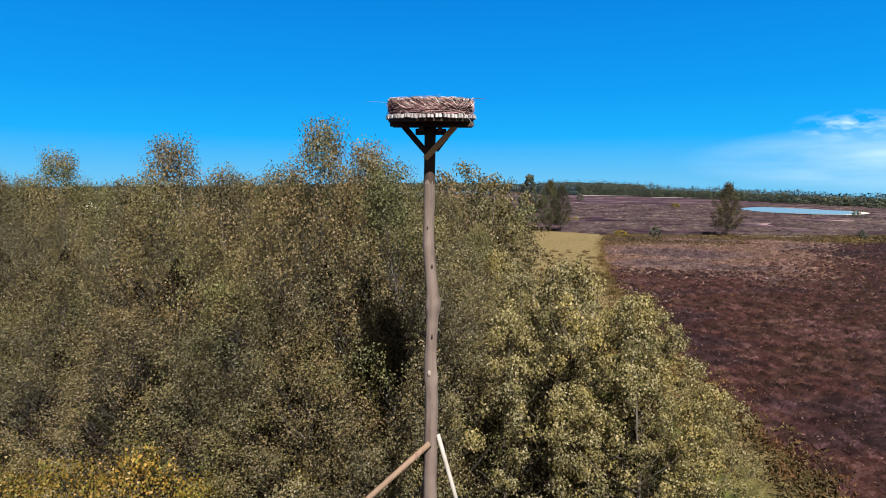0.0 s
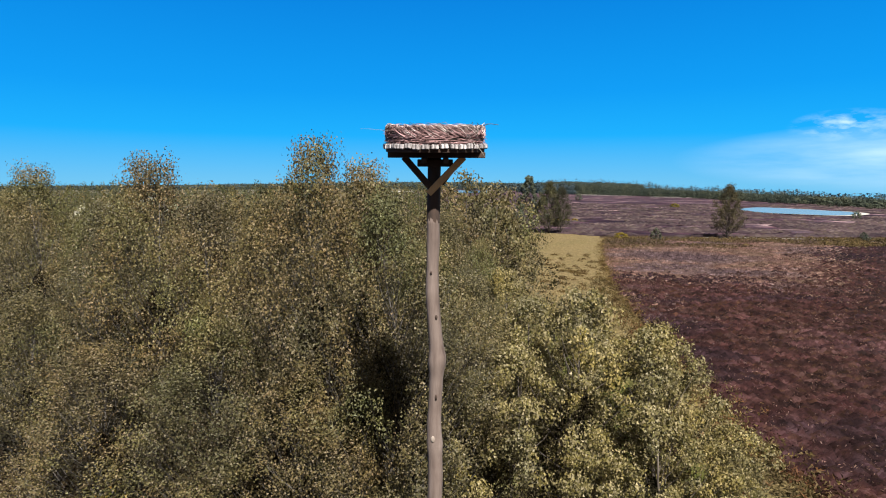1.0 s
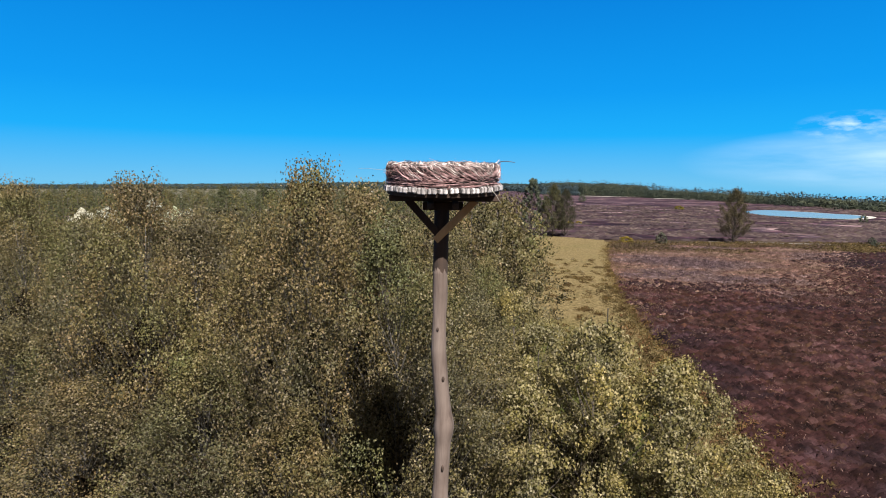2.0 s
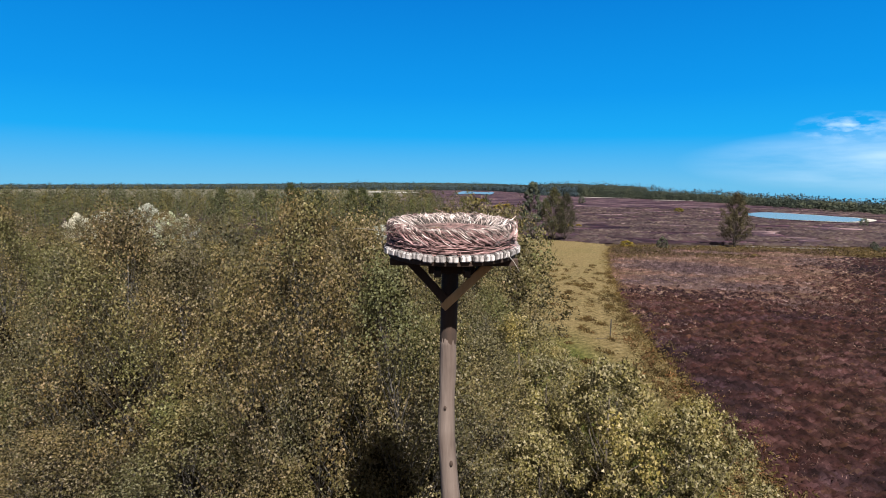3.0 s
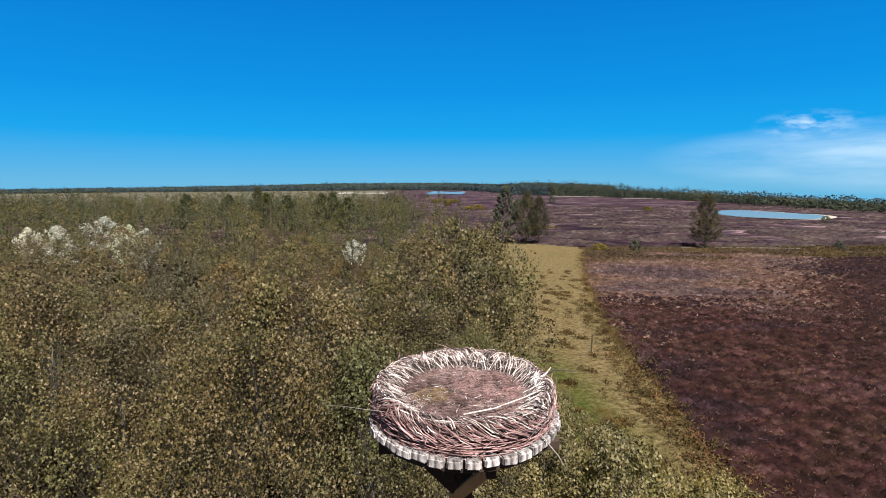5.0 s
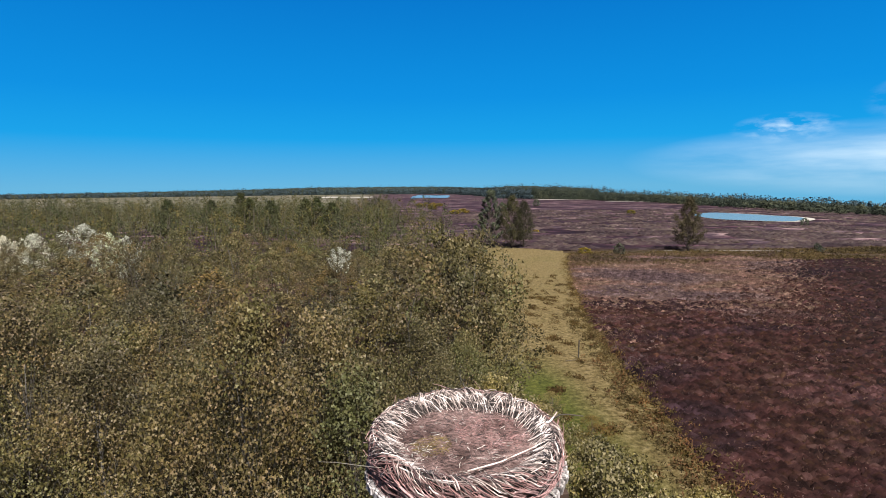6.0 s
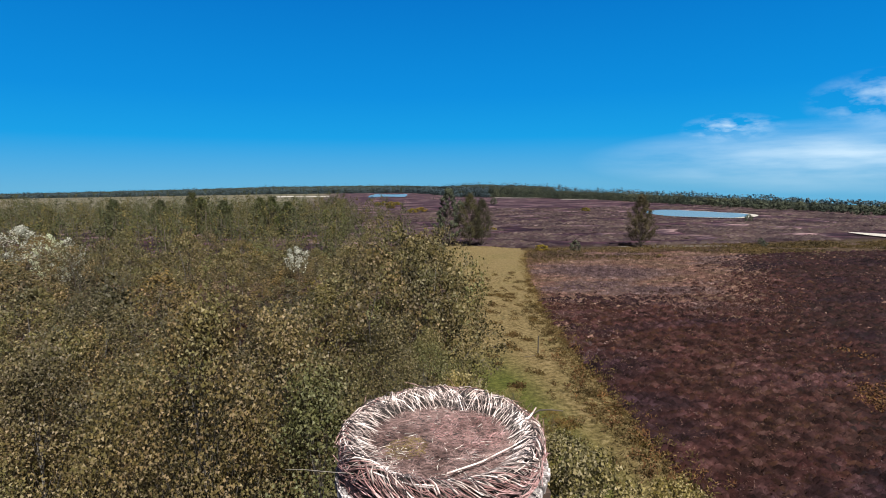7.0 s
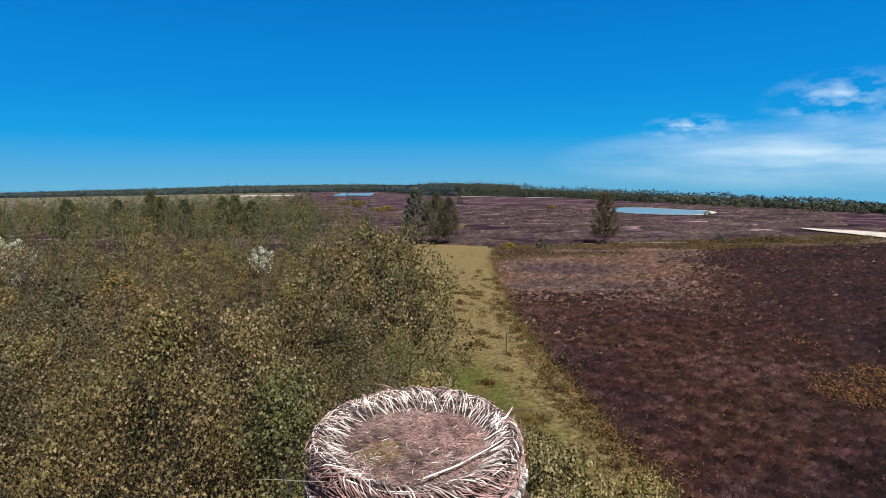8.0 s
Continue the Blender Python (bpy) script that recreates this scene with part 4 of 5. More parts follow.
def mounds(name, label, mat, seed, count, stretch, east, radius, height):
    """Low uneven cushions of heather, one uncounted growth."""
    rng = np.random.default_rng(seed)
    lo, hi = stretch
    centres = []
    while len(centres) < count:
        y = lo + (hi - lo) * rng.uniform() ** 1.35
        x = east(y, rng)
        if x is not None:
            centres.append((x, y, ground_height(x, y)))
    c = np.array(centres)
    n = len(c)
    r = rng.uniform(*radius, size=n)
    h = rng.uniform(*height, size=n)
    sides = 6
    verts = np.empty((n, sides + 1, 3))
    verts[:, 0] = c + np.stack([rng.normal(size=n) * r * 0.2, rng.normal(size=n) * r * 0.2, h], 1)
    for k in range(sides):
        a = 2 * math.pi * k / sides + rng.uniform(-0.4, 0.4, n)
        d = r * rng.uniform(0.55, 1.35, n)
        verts[:, k + 1] = c + np.stack([1.6 * d * np.cos(a), 0.85 * d * np.sin(a), -0.06 + rng.uniform(0, 0.45, n) * h], 1)
    base = np.arange(n)[:, None] * (sides + 1)
    faces = np.concatenate([base + [[0, k + 1, (k + 1) % sides + 1]] for k in range(sides)], 1).reshape(-1, 3)
    ob = new(name, mesh_of(name, verts.reshape(-1, 3).tolist(), faces.tolist(), mat, True))
    return tagged(ob, label, "heather", kind="stuff")


def on_heath(y, rng):
    lo, hi = eased(PATH_EAST, y) + 0.2, (y + 6) * 1.42 + 4
    return lo + (hi - lo) * rng.uniform()


def on_dark_heath(y, rng):
    x = on_heath(y, rng)
    ragged = y + 14 * noise.noise(Vector((x * 0.04, y * 0.06, 2)))
    pale = (ragged - 40) / 30 * (1 - min(1.0, max(0.0, (x - 0.62 * y - 8) / 16)))
    east = (x - 0.55 * y - 12 + 8 * noise.noise(Vector((x * 0.05, y * 0.05, 12)))) / 14
    return x if rng.uniform() > pale and rng.uniform() > east and y + 5 * noise.noise(Vector((x * 0.06, 0, 2))) < 100 else None


def on_pale_heath(y, rng):
    x = on_heath(y, rng)
    ragged = y + 26 * noise.noise(Vector((x * 0.05, y * 0.06, 5)))
    west = 1 - min(1.0, max(0.0, (x - 0.62 * y - 6) / 12))
    return x if rng.uniform() < (ragged - 36) / 52 * (0.03 + 0.97 * west) else None


def on_east_heath(y, rng):
    x = on_heath(y, rng)
    east = (x - 0.55 * y - 12 + 8 * noise.noise(Vector((x * 0.05, y * 0.05, 12)))) / 14
    return x if rng.uniform() < east and y < 100 else None


def on_far_heath(y, rng):
    x = eased([(122, 36), (140, 18), (330, 10)], y) + (y * 1.0) * rng.uniform()
    for outline in (POND_SHORE, SAND_PATCH):
        xs, ys = [p[0] for p in outline], [p[1] for p in outline]
        if min(xs) - 2 < x < max(xs) + 2 and min(ys) - 2 < y < max(ys) + 2:
            return None
    return x if noise.noise(Vector((x * 0.05, y * 0.09, 6))) > -0.15 else None


def on_strip(y, rng):
    x = on_heath(y, rng)
    edge = 6 * noise.noise(Vector((x * 0.05, y * 0.05, 8))) - 0.04 * (x - 40)
    return x if abs(y + edge - 108) < 11 * rng.uniform() ** 0.6 and noise.noise(Vector((x * 0.07, y * 0.12, 3))) > -0.15 - 0.004 * (90 - x) else None


def on_path(y, rng):
    lo, hi = eased(PATH_WEST, y), eased(PATH_EAST, y)
    x = lo + (hi - lo) * rng.uniform()
    middle = math.exp(-((y - 64) / 15) ** 2) * 0.22
    return x if noise.noise(Vector((x * 0.8, y * 0.6, 4))) > 0.40 - middle else None


def on_verge(y, rng):
    return eased(PATH_EAST, y) + rng.normal() * 0.6


mounds("heather", "dark purple brown heather on the open heath", HEATHER_DARK, 207, 12000, (4, 112), on_east_heath, (0.22, 0.58), (0.14, 0.46))
mounds("heather", "low brown heather covering the open heath", HEATHER_TUFT, 201, 20000, (4, 112), on_dark_heath, (0.18, 0.52), (0.14, 0.46))
mounds("bleached_heather", "bleached heather and dead grass on the heath", FIELD_TUFT, 202, 15000, (30, 114), on_pale_heath, (0.12, 0.32), (0.10, 0.28))
mounds("far_heather", "far purple brown heather with bleached tufts", FAR_TUFT, 210, 11000, (122, 330), on_far_heath, (0.35, 1.3), (0.20, 0.65))
scatter("heather_sprigs", "thin brown sprigs standing out of the heather", "heather", FIELD_TUFT, 208, 1700, (4, 60), on_dark_heath, 8, (0.26, 0.05), 0.42, 0.22, 0.0)
scatter("dead_grass", "thin bleached grass stalks in the heather", "grass", FIELD_TUFT, 209, 9000, (20, 112), on_pale_heath, 6, (0.34, 0.07), 0.44, 0.22, 0.0)
scatter("olive_grass", "strip of olive grass and rushes across the heath", "grass", OLIVE_TUFT, 203, 4200, (92, 126), on_strip, 7, (0.50, 0.20), 0.36, 0.5)
scatter("path_grass", "rusty and green tussocks on the grass track", "grass", PATH_TUFT, 204, 1100, (14, 88), on_path, 12, (0.28, 0.10), 0.30, 0.17)
scatter("verge_grass", "long yellow grass along the track's edge", "grass", DRY_TUFT, 205, 2200, (2, 116), on_verge, 6, (0.32, 0.08), 0.25)


def on_tussocks(y, rng):
    return eased(PATH_EAST, y) - 1.0 + rng.normal() * 1.0


scatter("tussock_grass", "tall brown and yellow tussocks where heath meets track", "grass", RUST_TUFT, 211, 110, (9, 46), on_tussocks, 30, (0.42, 0.06), 0.55, 0.20, 0.0)
scatter("tussock_grass", "olive tussocks where heath meets track", "grass", OLIVE_TUFT, 212, 300, (9, 60), on_tussocks, 30, (0.40, 0.08), 0.45, 0.22, 0.0)


def on_rusty_patch(y, rng):
    x = rng.uniform(26, 60)
    inside = 0.6 * noise.noise(Vector((x * 0.16, y * 0.2, 7))) + 0.85 * math.exp(-((x - 38.5) / 6) ** 2 - ((y - 24) / 6.5) ** 2)
    return x if inside > 0.30 + 0.25 * rng.uniform() else None


scatter("rusty_grass", "patches of rusty dead grass in the heather", "grass", RUST_TUFT, 206, 2600, (12, 46), on_rusty_patch, 9, (0.36, 0.10), 0.34, 0.30)


# ---- the nest pole ----
PLATFORM = Matrix.Translation((0, 0, 12.666)) @ Matrix.Rotation(math.atan(0.0714), 4, "X")


def nest_pole():
    thing = tagged(new("nest_pole"), "tall bare trunk pole carrying a round tarred nest platform", "nest pole")
    rng = np.random.default_rng(300)
    line = [(0.02, 0.0, -0.3), (-0.03, 0, 2.0), (0.02, 0, 4.2), (-0.02, 0, 6.0), (0.01, 0, 7.4), (-0.01, 0, 8.3), (0.015, 0, 9.0), (0.04, 0, 9.4), (0.0, 0, 9.75), (-0.045, 0, 10.4), (-0.035, 0, 11.1), (-0.03, 0, 11.62)]
    fine, radii = [], []
    for k in range(len(line) - 1):
        for s in range(5):
            p = Vector(line[k]).lerp(Vector(line[k + 1]), s / 5)
            fine.append(p)
            knob = 0.035 * math.exp(-((p.z - 9.32) / 0.16) ** 2) + 0.018 * math.exp(-((p.z - 7.9) / 0.12) ** 2)
            radii.append(0.158 - 0.0050 * p.z + 0.012 * noise.noise(Vector((0, 0, p.z * 1.7))) + knob)
    fine.append(Vector(line[-1]))
    radii.append(0.095)
    v, f = tube(fine, radii, 16)
    v = [p + Vector((noise.noise(Vector((p.x * 6, p.y * 6, p.z * 2))), noise.noise(Vector((p.x * 6, p.y * 6 + 9, p.z * 2))), 0)) * 0.012 for p in v]
    trunk = part("pole", mesh_of("pole", v, f, POLE_WOOD, True), POLE_WOOD, thing, "peeled grey brown trunk with knots")
    # upper end of the pole, deck shadow painted on it, with a ragged lower edge
    bm = bmesh.new()
    sides, rows = 20, 8
    ring = []
    for r in range(rows + 1):
        z = 11.55 + (12.60 - 11.55) * r / rows
        row = []
        for s in range(sides):
            a = 2 * math.pi * s / sides
            drop = 0.10 * noise.noise(Vector((math.cos(a) * 2, math.sin(a) * 2, 0))) if r == 0 else 0
            rad = 0.101 + 0.004 * noise.noise(Vector((math.cos(a) * 3, math.sin(a) * 3, z * 3)))
            row.append(bm.verts.new((-0.03 + 0.02 * r / rows + rad * math.cos(a), rad * math.sin(a), z + drop)))
        ring.append(row)
    for r in range(rows):
        for s in range(sides):
            bm.faces.new((ring[r][s], ring[r][(s + 1) % sides], ring[r + 1][(s + 1) % sides], ring[r + 1][s]))
    part("shaded_head", bm, DARK_WOOD, thing, "upper end with the deck's shadow painted on", True)
    # scars of cut branches
    for x, y, z, w, h in [(0.06, -0.108, 9.33, 0.06, 0.13), (-0.03, -0.116, 8.05, 0.035, 0.06), (0.02, -0.102, 10.05, 0.022, 0.04), (-0.06, -0.092, 10.75, 0.018, 0.03), (0.02, -0.112, 8.75, 0.02, 0.05)]:
        bm = bmesh.new()
        bmesh.ops.create_icosphere(bm, subdivisions=2, radius=1.0, matrix=Matrix.Translation((x, y, z)) @ Matrix.Diagonal((w, 0.022, h, 1)))
        part("knot", bm, SCAR_WOOD if w > 0.03 else DARK_WOOD, trunk, "pale scar of a cut branch" if w > 0.03 else "small dark knot", True)
    # stays
    for a, b, r, mat, label in (((-0.02, -0.15, 6.72), (-7.6, -1.4, 0.0), 0.055, RAW_WOOD, "reddish brown round stay"), ((0.13, -0.06, 6.85), (2.1, -1.2, 0.0), 0.04, PALE_WOOD, "pale thin stay"), ((0.0, 0.15, 6.6), (-0.8, 3.6, 0.0), 0.055, RAW_WOOD, "reddish brown round stay")):
        pts = [Vector(a).lerp(Vector(b), k / 6) + Vector((0, 0, 0.03 * math.sin(k))) for k in range(7)]
        v, f = tube(pts, [r * (1 - 0.03 * k) for k in range(7)], 10)
        part("stay", mesh_of("stay", v, f, mat, True), mat, thing, label)
    # under the deck: two layers of beams and four struts
    def put(name, bm, mat, label="", width=0.008, parent=None):
        bmesh.ops.bevel(bm, geom=bm.edges[:], offset=width, segments=1, affect="EDGES")
        bm.transform(PLATFORM)
        return part(name, bm, mat, parent or thing, label)

    bm = bmesh.new()
    bmesh.ops.create_cone(bm, cap_ends=True, segments=48, radius1=0.752, radius2=0.757, depth=0.050, matrix=Matrix.Translation((0, 0, -0.026)))
    deck = put("deck", bm, DARK_WOOD, "round black deck", 0.006)
    for y, mat in ((-0.30, DARK_WOOD), (0.30, DARK_WOOD)):
        bm = bmesh.new()
        beam(bm, (-0.70, y, -0.090), (0.745, y, -0.090), 0.07, 0.085)
        put("beam", bm, mat, "black tarred beam", parent=deck)
    for x in (-0.16, 0.16):
        bm = bmesh.new()
        beam(bm, (x, -0.60, -0.165), (x, 0.60, -0.165), 0.075, 0.08)
        put("beam", bm, DARK_WOOD, "black tarred beam", parent=deck)
    bm = bmesh.new()
    beam(bm, (-0.27, -0.10, -0.215), (0.27, -0.10, -0.215), 0.08, 0.11)
    put("beam", bm, DARK_WOOD, "black tarred beam", parent=deck)
    for a, b, mat, label in (((0.43, -0.26, -0.12), (-0.10, -0.135, -0.68), BRACE_WOOD, "dark stained plank strut"), ((-0.47, -0.20, -0.12), (-0.03, -0.125, -0.63), DARK_WOOD, "black tarred plank strut"), ((0.44, 0.14, -0.12), (0.10, 0.05, -0.55), DARK_WOOD, "black tarred strut"), ((-0.05, 0.50, -0.12), (-0.02, 0.12, -0.60), DARK_WOOD, "black tarred strut")):
        bm = bmesh.new()
        beam(bm, a, b, 0.10, 0.045, 90 if a[1] < -0.1 else 0)
        put("strut", bm, mat, label)
    # whitened block ends round the deck
    shapes = []
    for k in range(5):
        bm = bmesh.new()
        w = 0.108 + 0.006 * k
        box(bm, (0.13, w, 0.070 + 0.004 * (k % 3)), Matrix.Translation((0.731, 0, 0.036)))
        bmesh.ops.bevel(bm, geom=bm.edges[:], offset=0.012, segments=2, affect="EDGES")
        for q in bm.verts:
            q.co += Vector((noise.noise(q.co * 9 + Vector((k, 0, 0))), noise.noise(q.co * 9 + Vector((0, k, 5))), noise.noise(q.co * 9 + Vector((0, 0, k + 9))))) * 0.008
        me = bpy.data.meshes.new("block")
        bm.to_mesh(me)
        bm.free()
        me.materials.append(SLAT_WOOD)
        shapes.append(me)
    n = 36
    for k in range(n):
        ob = part("block", shapes[int(rng.integers(0, 5))], SLAT_WOOD, deck)
        ob.matrix_basis = PLATFORM @ Matrix.Rotation(2 * math.pi * k / n, 4, "Z") @ Matrix.Translation((rng.uniform(-0.012, 0.006), 0, rng.uniform(-0.006, 0.006))) @ Matrix.Rotation(rng.uniform(-0.05, 0.05), 4, "X")


nest_pole()


def stork_nest():
    thing = tagged(new("stork_nest"), "round woven willow nest with a dry grass floor on the platform", "nest")
    thing.matrix_basis = PLATFORM
    rng = np.random.default_rng(310)
    # packed heart of the wall, shade between the twigs put into its colour
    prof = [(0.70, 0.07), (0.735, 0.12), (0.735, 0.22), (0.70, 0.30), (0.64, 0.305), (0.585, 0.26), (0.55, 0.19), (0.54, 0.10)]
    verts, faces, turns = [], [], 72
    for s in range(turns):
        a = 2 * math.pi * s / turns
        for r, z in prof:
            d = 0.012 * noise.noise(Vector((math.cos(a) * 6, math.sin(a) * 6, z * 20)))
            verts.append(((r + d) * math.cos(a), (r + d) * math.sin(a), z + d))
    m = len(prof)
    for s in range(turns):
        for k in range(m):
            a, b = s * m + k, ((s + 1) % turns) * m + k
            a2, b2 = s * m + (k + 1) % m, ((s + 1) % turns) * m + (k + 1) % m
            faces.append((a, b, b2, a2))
    part("wall", mesh_of("wall", verts, faces, NEST_CORE, True), NEST_CORE, thing, "packed wall of twigs, coloured as the shade in its gaps")
    # floor of trodden dry grass
    verts, faces, rings = [(0, 0, 0.235)], [], 14
    for r in range(1, rings + 1):
        for s in range(64):
            a, d = 2 * math.pi * s / 64, 0.60 * r / rings
            x, y = d * math.cos(a), d * math.sin(a)
            verts.append((x, y, 0.235 - 0.035 * (r / rings) ** 2 + 0.022 * noise.noise(Vector((x * 6, y * 6, 2))) + 0.012 * noise.noise(Vector((x * 22, y * 22, 4)))))
    for s in range(64):
        faces.append((0, 1 + s, 1 + (s + 1) % 64))
    for r in range(rings - 1):
        for s in range(64):
            a, b = 1 + r * 64 + s, 1 + r * 64 + (s + 1) % 64
            faces.append((a, a + 64, b + 64, b))
    part("floor_litter", mesh_of("floor_litter", verts, faces, LITTER, True), LITTER, thing, "trodden brown grass floor")

    def straws(name, mat, n, reach, lengths, label, centre=(0, 0)):
        pieces = []
        for _ in range(n):
            a, d = rng.uniform(0, 6.283), reach * math.sqrt(rng.uniform())
            x, y = centre[0] + d * math.cos(a), centre[1] + d * math.sin(a)
            t, l = rng.uniform(0, 6.283), rng.uniform(*lengths)
            z = 0.244 - 0.035 * ((x * x + y * y) / 0.36) + rng.uniform(0, 0.02)
            q = Vector((math.cos(t), math.sin(t), rng.uniform(-0.06, 0.16))) * l / 2
            o = Vector((x, y, z))
            side = Vector((-math.sin(t), math.cos(t), 0)) * l * rng.uniform(-0.12, 0.12)
            pieces.append(tube([o - q, o + side, o + q], [0.0017, 0.0023, 0.0012], 3, False))
        v, f = joined(pieces)
        ob = part(name, mesh_of(name, v, f, mat), mat, thing, label)
        tagged(ob, kind="stuff")

    straws("straw", STRAW, 2600, 0.57, (0.05, 0.17), "loose dry grass stalks")
    straws("moss_straw", MOSS, 420, 0.15, (0.03, 0.08), "yellow green mossy stalks", (-0.27, -0.10))
    straws("dark_straw", DARK_TWIG, 520, 0.56, (0.03, 0.12), "dark stalks scattered over the floor")
    straws("rosy_straw", TWIG, 700, 0.30, (0.04, 0.12), "reddish stalks", (0.24, 0.10))
    straws("white_straw", DROPPINGS, 60, 0.13, (0.04, 0.10), "whitened stalks", (-0.40, -0.16))
    straws("white_straw", DROPPINGS, 160, 0.62, (0.03, 0.09), "whitened stalks")

    # willow twigs wound round the wall
    wound = []
    for k in range(12):
        span, r0, g = rng.uniform(0.6, 1.5), rng.uniform(0.736, 0.756), rng.uniform(0.0030, 0.0062)
        pts, rad = [], []
        for s in range(9):
            u = s / 8
            a = (u - 0.5) * span
            r = r0 + 0.012 * math.sin(u * 9 + k) - 0.03 * (abs(u - 0.5) * 2) ** 3
            pts.append((r * math.cos(a), r * math.sin(a), 0.016 * math.sin(u * 5 + k * 2)))
            rad.append(g * (1 - 0.55 * u))
        v, f = tube(pts, rad, 5)
        wound.append(mesh_of("twig", v, f, TWIG, True))
    for k in range(190):
        ob = part("twig", wound[k % 12], TWIG, thing)
        ob.matrix_basis = Matrix.Translation((0, 0, 0.085 + 0.145 * ((k * 0.618) % 1.0))) @ Matrix.Rotation(rng.uniform(0, 6.283), 4, "Z") @ Matrix.Rotation(rng.uniform(-0.045, 0.045), 4, "X") @ Matrix.Rotation(rng.uniform(-0.05, 0.05), 4, "Y")
    # slanting twigs laid over the outer side, then bleached ones over the rim
    def lay(name, kinds, count, line, girth, slant):
        shapes = []
        for k in range(24):
            g, lean = rng.uniform(*girth), rng.uniform(*slant)
            pts, rad = [], []
            low = rng.uniform(-0.03, 0.02)
            for n, (r, z) in enumerate(line):
                u = n / (len(line) - 1)
                a = (0.5 - u) * lean
                r += rng.uniform(-0.010, 0.010)
                pts.append((r * math.cos(a), r * math.sin(a), z + low * (1 - u) + rng.uniform(-0.006, 0.006)))
                rad.append(g * (1.05 - 0.4 * u))
            v, f = tube(pts, rad, 5)
            shapes.append(mesh_of(name, v, f, kinds[k % len(kinds)], True))
        for k in range(count):
            turn = 2 * math.pi * (k + rng.uniform(-0.6, 0.6)) / count
            ob = part(name, shapes[int(rng.integers(0, 24))], kinds[0], thing)
            # neighbours lean the same way
            flip = 1 if noise.noise(Vector((1.6 * math.cos(turn), 1.6 * math.sin(turn), 3.0))) + rng.uniform(-0.12, 0.12) > -0.05 else -1
            ob.matrix_basis = Matrix.Translation((0, 0, rng.uniform(-0.012, 0.012))) @ Matrix.Rotation(turn, 4, "Z") @ Matrix.Rotation(rng.uniform(-0.03, 0.03), 4, "Y") @ Matrix.Diagonal((1, flip, 1, 1))

    lay("side_twig", (TWIG, RIM_TWIG, TWIG, RIM_TWIG, TWIG), 290, ((0.754, 0.195), (0.760, 0.235), (0.752, 0.292), (0.722, 0.325), (0.685, 0.332)), (0.0022, 0.0046), (0.30, 0.55))
    lay("rim_twig", (RIM_TWIG, DARK_TWIG, RIM_TWIG, DARK_TWIG), 290, ((0.756, 0.285), (0.735, 0.322), (0.700, 0.338), (0.655, 0.318), (0.622, 0.282), (0.600, 0.245)), (0.0024, 0.0050), (0.16, 0.36))
    # finer weave inside the rim and stray ends
    pieces = []
    for k in range(620):
        a0, lean, g = rng.uniform(0, 6.283), rng.uniform(-0.30, 0.12), rng.uniform(0.0016, 0.0042)
        pts = []
        for r, z, u in ((rng.uniform(0.66, 0.70), 0.33, 0), (0.61, 0.30, 0.5), (rng.uniform(0.48, 0.58), rng.uniform(0.21, 0.25), 1)):
            a = a0 + lean * u
            pts.append((r * math.cos(a), r * math.sin(a), z))
        pieces.append(tube(pts, [g, g * 0.9, g * 0.5], 4, False))
    for k in range(70):
        a0, g = rng.uniform(0, 6.283), rng.uniform(0.0025, 0.005)
        span = rng.uniform(0.4, 0.9)
        r0, z0 = rng.uniform(0.58, 0.73), 0.335
        z0 -= abs(r0 - 0.70) * 0.55
        pts = [((r0 + 0.015 * math.sin(u * 7 + k)) * math.cos(a0 + span * u), (r0 + 0.015 * math.sin(u * 7 + k)) * math.sin(a0 + span * u), z0 + 0.012 * math.sin(u * 6 + k)) for u in (0, 0.25, 0.5, 0.75, 1)]
        pieces.append(tube(pts, [g, g, g * 0.9, g * 0.7, g * 0.4], 4, False))
    v, f = joined(pieces[::3])
    tagged(part("inner_weave", mesh_of("inner_weave", v, f, DARK_TWIG, True), DARK_TWIG, thing, "dark twigs woven into the rim"), kind="stuff")
    v, f = joined(pieces[1::3] + pieces[2::3])
    tagged(part("inner_weave", mesh_of("inner_weave", v, f, RIM_TWIG, True), RIM_TWIG, thing, "bleached twigs lining the rim"), kind="stuff")
    pieces = []
    for k in range(260):
        a0 = rng.uniform(0, 6.283)
        r0, z0 = 0.752, rng.uniform(0.08, 0.33)
        lean, g = rng.uniform(-0.22, 0.22), rng.uniform(0.002, 0.0045)
        out_r, dz = r0 + rng.uniform(0.0, 0.05), rng.uniform(-0.07, 0.07)
        pts = [(r0 * math.cos(a0), r0 * math.sin(a0), z0), ((r0 + out_r) / 2 * math.cos(a0 + lean / 2), (r0 + out_r) / 2 * math.sin(a0 + lean / 2), z0 + dz * 0.6), (out_r * math.cos(a0 + lean), out_r * math.sin(a0 + lean), z0 + dz)]
        pieces.append(tube(pts, [g, g * 0.8, g * 0.4], 3, False))
    v, f = joined(pieces)
    tagged(part("stray_brush", mesh_of("stray_brush", v, f, TWIG), TWIG, thing, "stray twig ends"), kind="stuff")
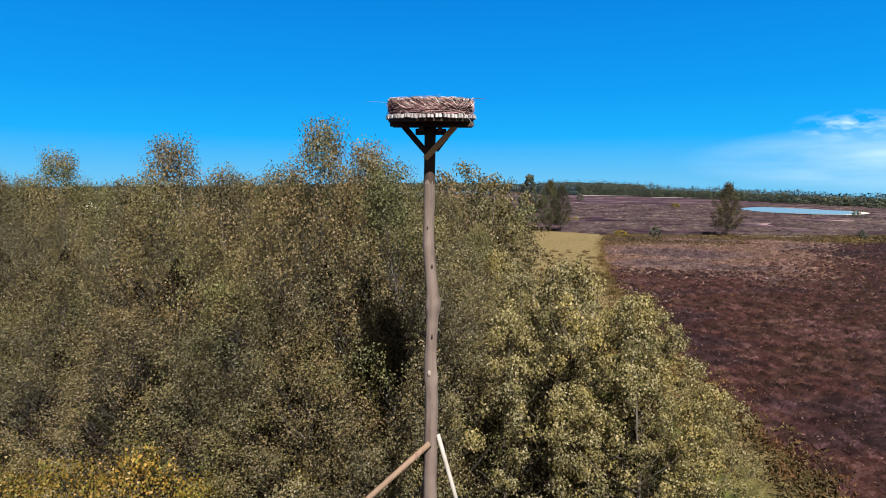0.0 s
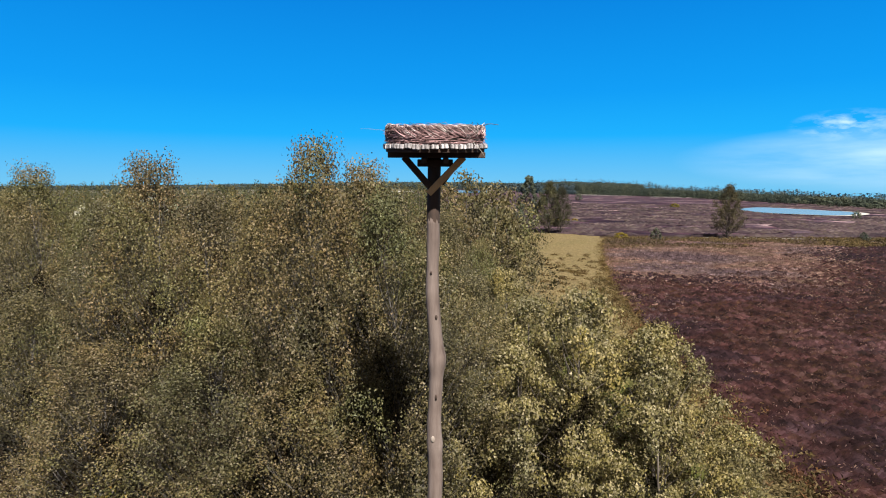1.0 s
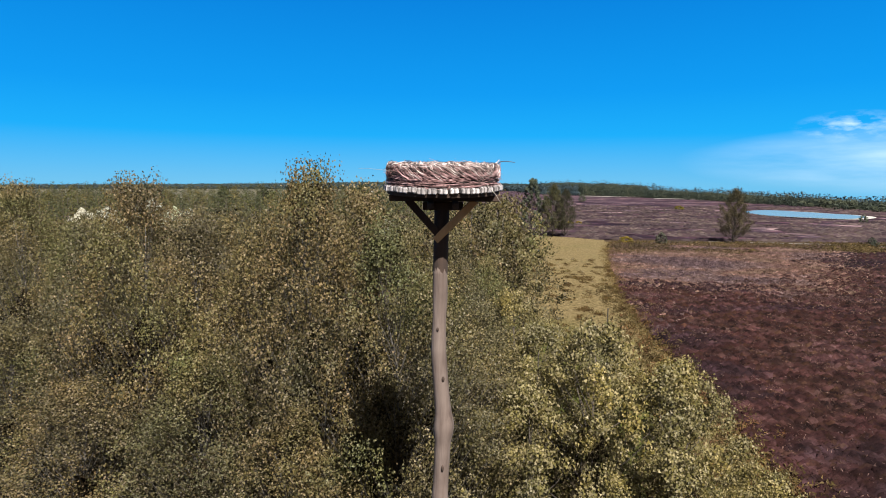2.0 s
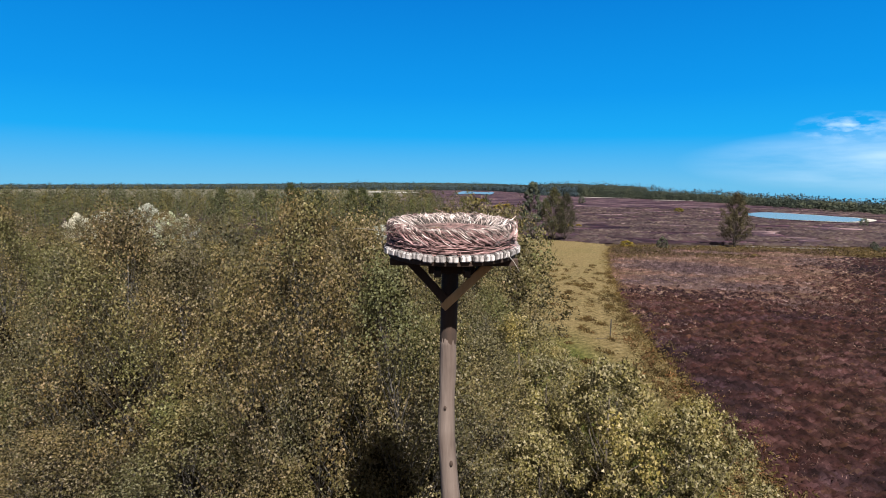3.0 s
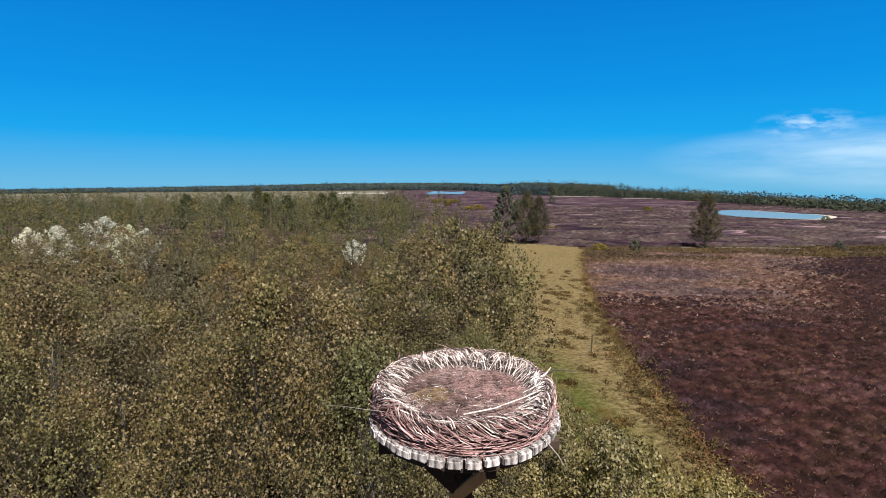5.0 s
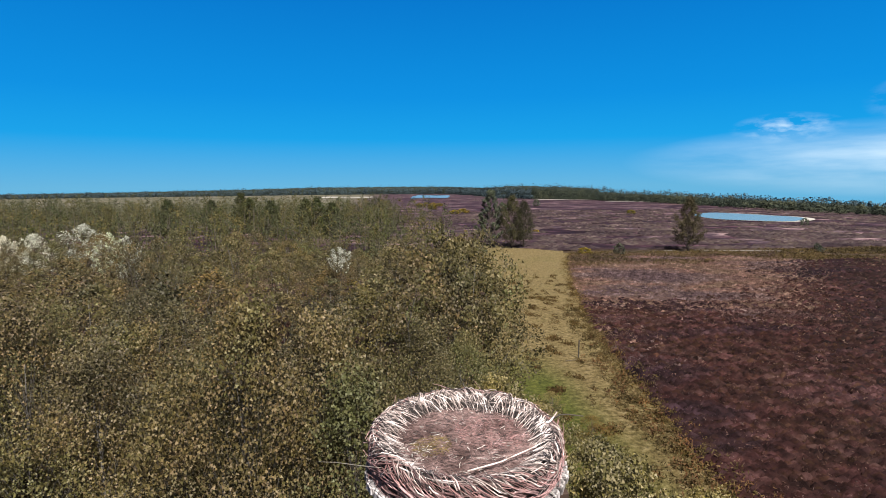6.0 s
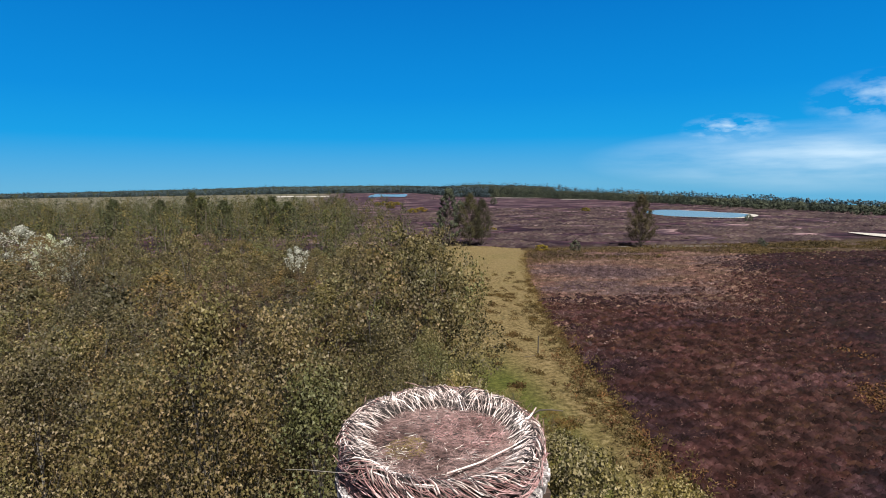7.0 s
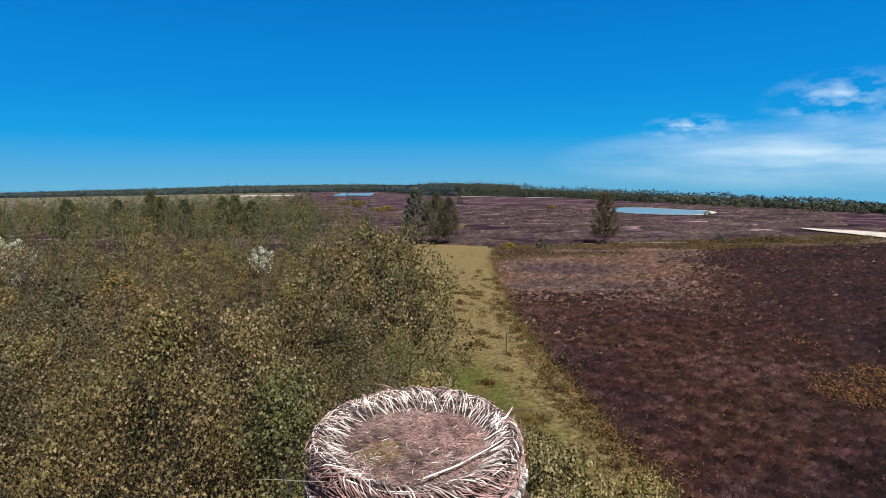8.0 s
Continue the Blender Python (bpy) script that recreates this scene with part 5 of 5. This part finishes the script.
    for pts, g, mat, label in (
            ([(0.70, 0.10, 0.31), (0.78, 0.09, 0.37), (0.85, 0.08, 0.375), (0.97, 0.07, 0.36)], 0.008, BARK, "dark twig sticking out over the rim"),
            ([(0.60, 0.02, 0.30), (0.70, 0.06, 0.34), (0.76, 0.10, 0.39)], 0.010, RIM_TWIG, "bleached stub sticking up"),
            ([(-0.60, -0.38, 0.25), (-0.80, -0.36, 0.27), (-0.97, -0.33, 0.285), (-1.10, -0.31, 0.285)], 0.0024, PALE_WOOD, "long pale stalk sticking out"),
            ([(0.55, -0.52, 0.10), (0.66, -0.60, -0.02), (0.72, -0.64, -0.12)], 0.005, PALE_WOOD, "thin hanging stalk"),
            ([(-0.05, -0.54, 0.30), (0.20, -0.42, 0.285), (0.45, -0.30, 0.31), (0.60, -0.22, 0.33)], 0.006, RIM_TWIG, "long bleached twig lying inside")):
        v, f = tube(pts, [g * (1 - 0.5 * k / (len(pts) - 1)) for k in range(len(pts))], 6)
        part("loose_twig", mesh_of("loose_twig", v, f, mat, True), mat, thing, label)


stork_nest()


# ---- small things ----
def stake():
    thing = tagged(new("path_stake"), "weathered wooden stake beside the grass track", "stake")
    thing.matrix_basis = placed(14.7, 41.6)
    bm = bmesh.new()
    beam(bm, (0, 0, -0.1), (0.04, 0, 1.7), 0.09, 0.09)
    bmesh.ops.bevel(bm, geom=bm.edges[:], offset=0.012, segments=1, affect="EDGES")
    part("post", bm, BARK, thing)
    bm = bmesh.new()
    beam(bm, (-1.0, -0.3, 0.08), (0.1, -0.1, 0.10), 0.07, 0.06)
    log = tagged(new("fallen_stake"), "fallen wooden stake lying in the grass", "stake")
    log.matrix_basis = placed(14.3, 41.3)
    part("post", bm, BARK, log)


stake()


def cloud_material(name, spread, low, high, opacity):
    m = bpy.data.materials.new(name)
    m.use_nodes = True
    nodes, links = m.node_tree.nodes, m.node_tree.links
    nodes.clear()
    uv = nodes.new("ShaderNodeUVMap")
    uv.uv_map = "sheet"
    stretch = nodes.new("ShaderNodeMapping")
    stretch.inputs["Scale"].default_value = spread
    stretch.inputs["Rotation"].default_value = (0, 0, -0.25)
    links.new(uv.outputs[0], stretch.inputs["Vector"])
    n = noise_node(nodes, links, 1.5, 7.0, 0.55, stretch.outputs[0])
    shape = nodes.new("ShaderNodeVectorMath")
    shape.operation = "DISTANCE"
    shape.inputs[1].default_value = (0.5, 0.5, 0)
    links.new(uv.outputs[0], shape.inputs[0])
    fall = nodes.new("ShaderNodeMapRange")
    fall.inputs[1].default_value, fall.inputs[2].default_value = 0.5, 0.0
    links.new(shape.outputs["Value"], fall.inputs[0])
    wisps = nodes.new("ShaderNodeMapRange")
    wisps.inputs[1].default_value, wisps.inputs[2].default_value = low, high
    links.new(n.outputs["Fac"], wisps.inputs[0])
    mul = nodes.new("ShaderNodeMath")
    mul.operation = "MULTIPLY"
    links.new(fall.outputs[0], mul.inputs[0])
    links.new(wisps.outputs[0], mul.inputs[1])
    soft = nodes.new("ShaderNodeMath")
    soft.operation = "MULTIPLY"
    soft.inputs[1].default_value = opacity
    links.new(mul.outputs[0], soft.inputs[0])
    glow = nodes.new("ShaderNodeEmission")
    glow.inputs["Color"].default_value = (0.68, 0.86, 1.0, 1)
    glow.inputs["Strength"].default_value = 0.40
    clear_sky = nodes.new("ShaderNodeBsdfTransparent")
    mix = nodes.new("ShaderNodeMixShader")
    links.new(soft.outputs[0], mix.inputs[0])
    links.new(clear_sky.outputs[0], mix.inputs[1])
    links.new(glow.outputs[0], mix.inputs[2])
    end = nodes.new("ShaderNodeOutputMaterial")
    links.new(mix.outputs[0], end.inputs["Surface"])
    return m


def clouds():
    """Thin high cloud low in the eastern sky, far beyond everything."""
    veil = cloud_material("thin_cloud", (3.0, 2.4, 1.0), 0.24, 0.66, 0.95)
    puff = cloud_material("cloud_wisps", (2.6, 2.2, 1.0), 0.44, 0.70, 0.85)
    # each: bearing from, to in degrees; height from, to in thousandths
    for b0, b1, e0, e1, m in ((22, 74, -22, 96, veil), (40.5, 54, 70, 158, puff), (31, 40, 60, 108, puff)):
        verts, faces, uvs = [], [], []
        cols, rows, d = 24, 6, 4300.0
        for r in range(rows + 1):
            for c in range(cols + 1):
                b = math.radians(b0 + (b1 - b0) * c / cols)
                verts.append((d * math.sin(b), d * math.cos(b), 14 + d * (e0 + (e1 - e0) * r / rows) / 1000))
                uvs.append((c / cols, r / rows))
        for r in range(rows):
            for c in range(cols):
                a = r * (cols + 1) + c
                faces.append((a, a + 1, a + cols + 2, a + cols + 1))
        me = mesh_of("backdrop", verts, faces, m)
        layer = me.uv_layers.new(name="sheet")
        for loop in me.loops:
            layer.data[loop.index].uv = uvs[loop.vertex_index]
        ob = tagged(new("backdrop", me), "thin white veil of cloud low in the sky", "cloud", kind="structure")
        ob.visible_shadow = False


clouds()
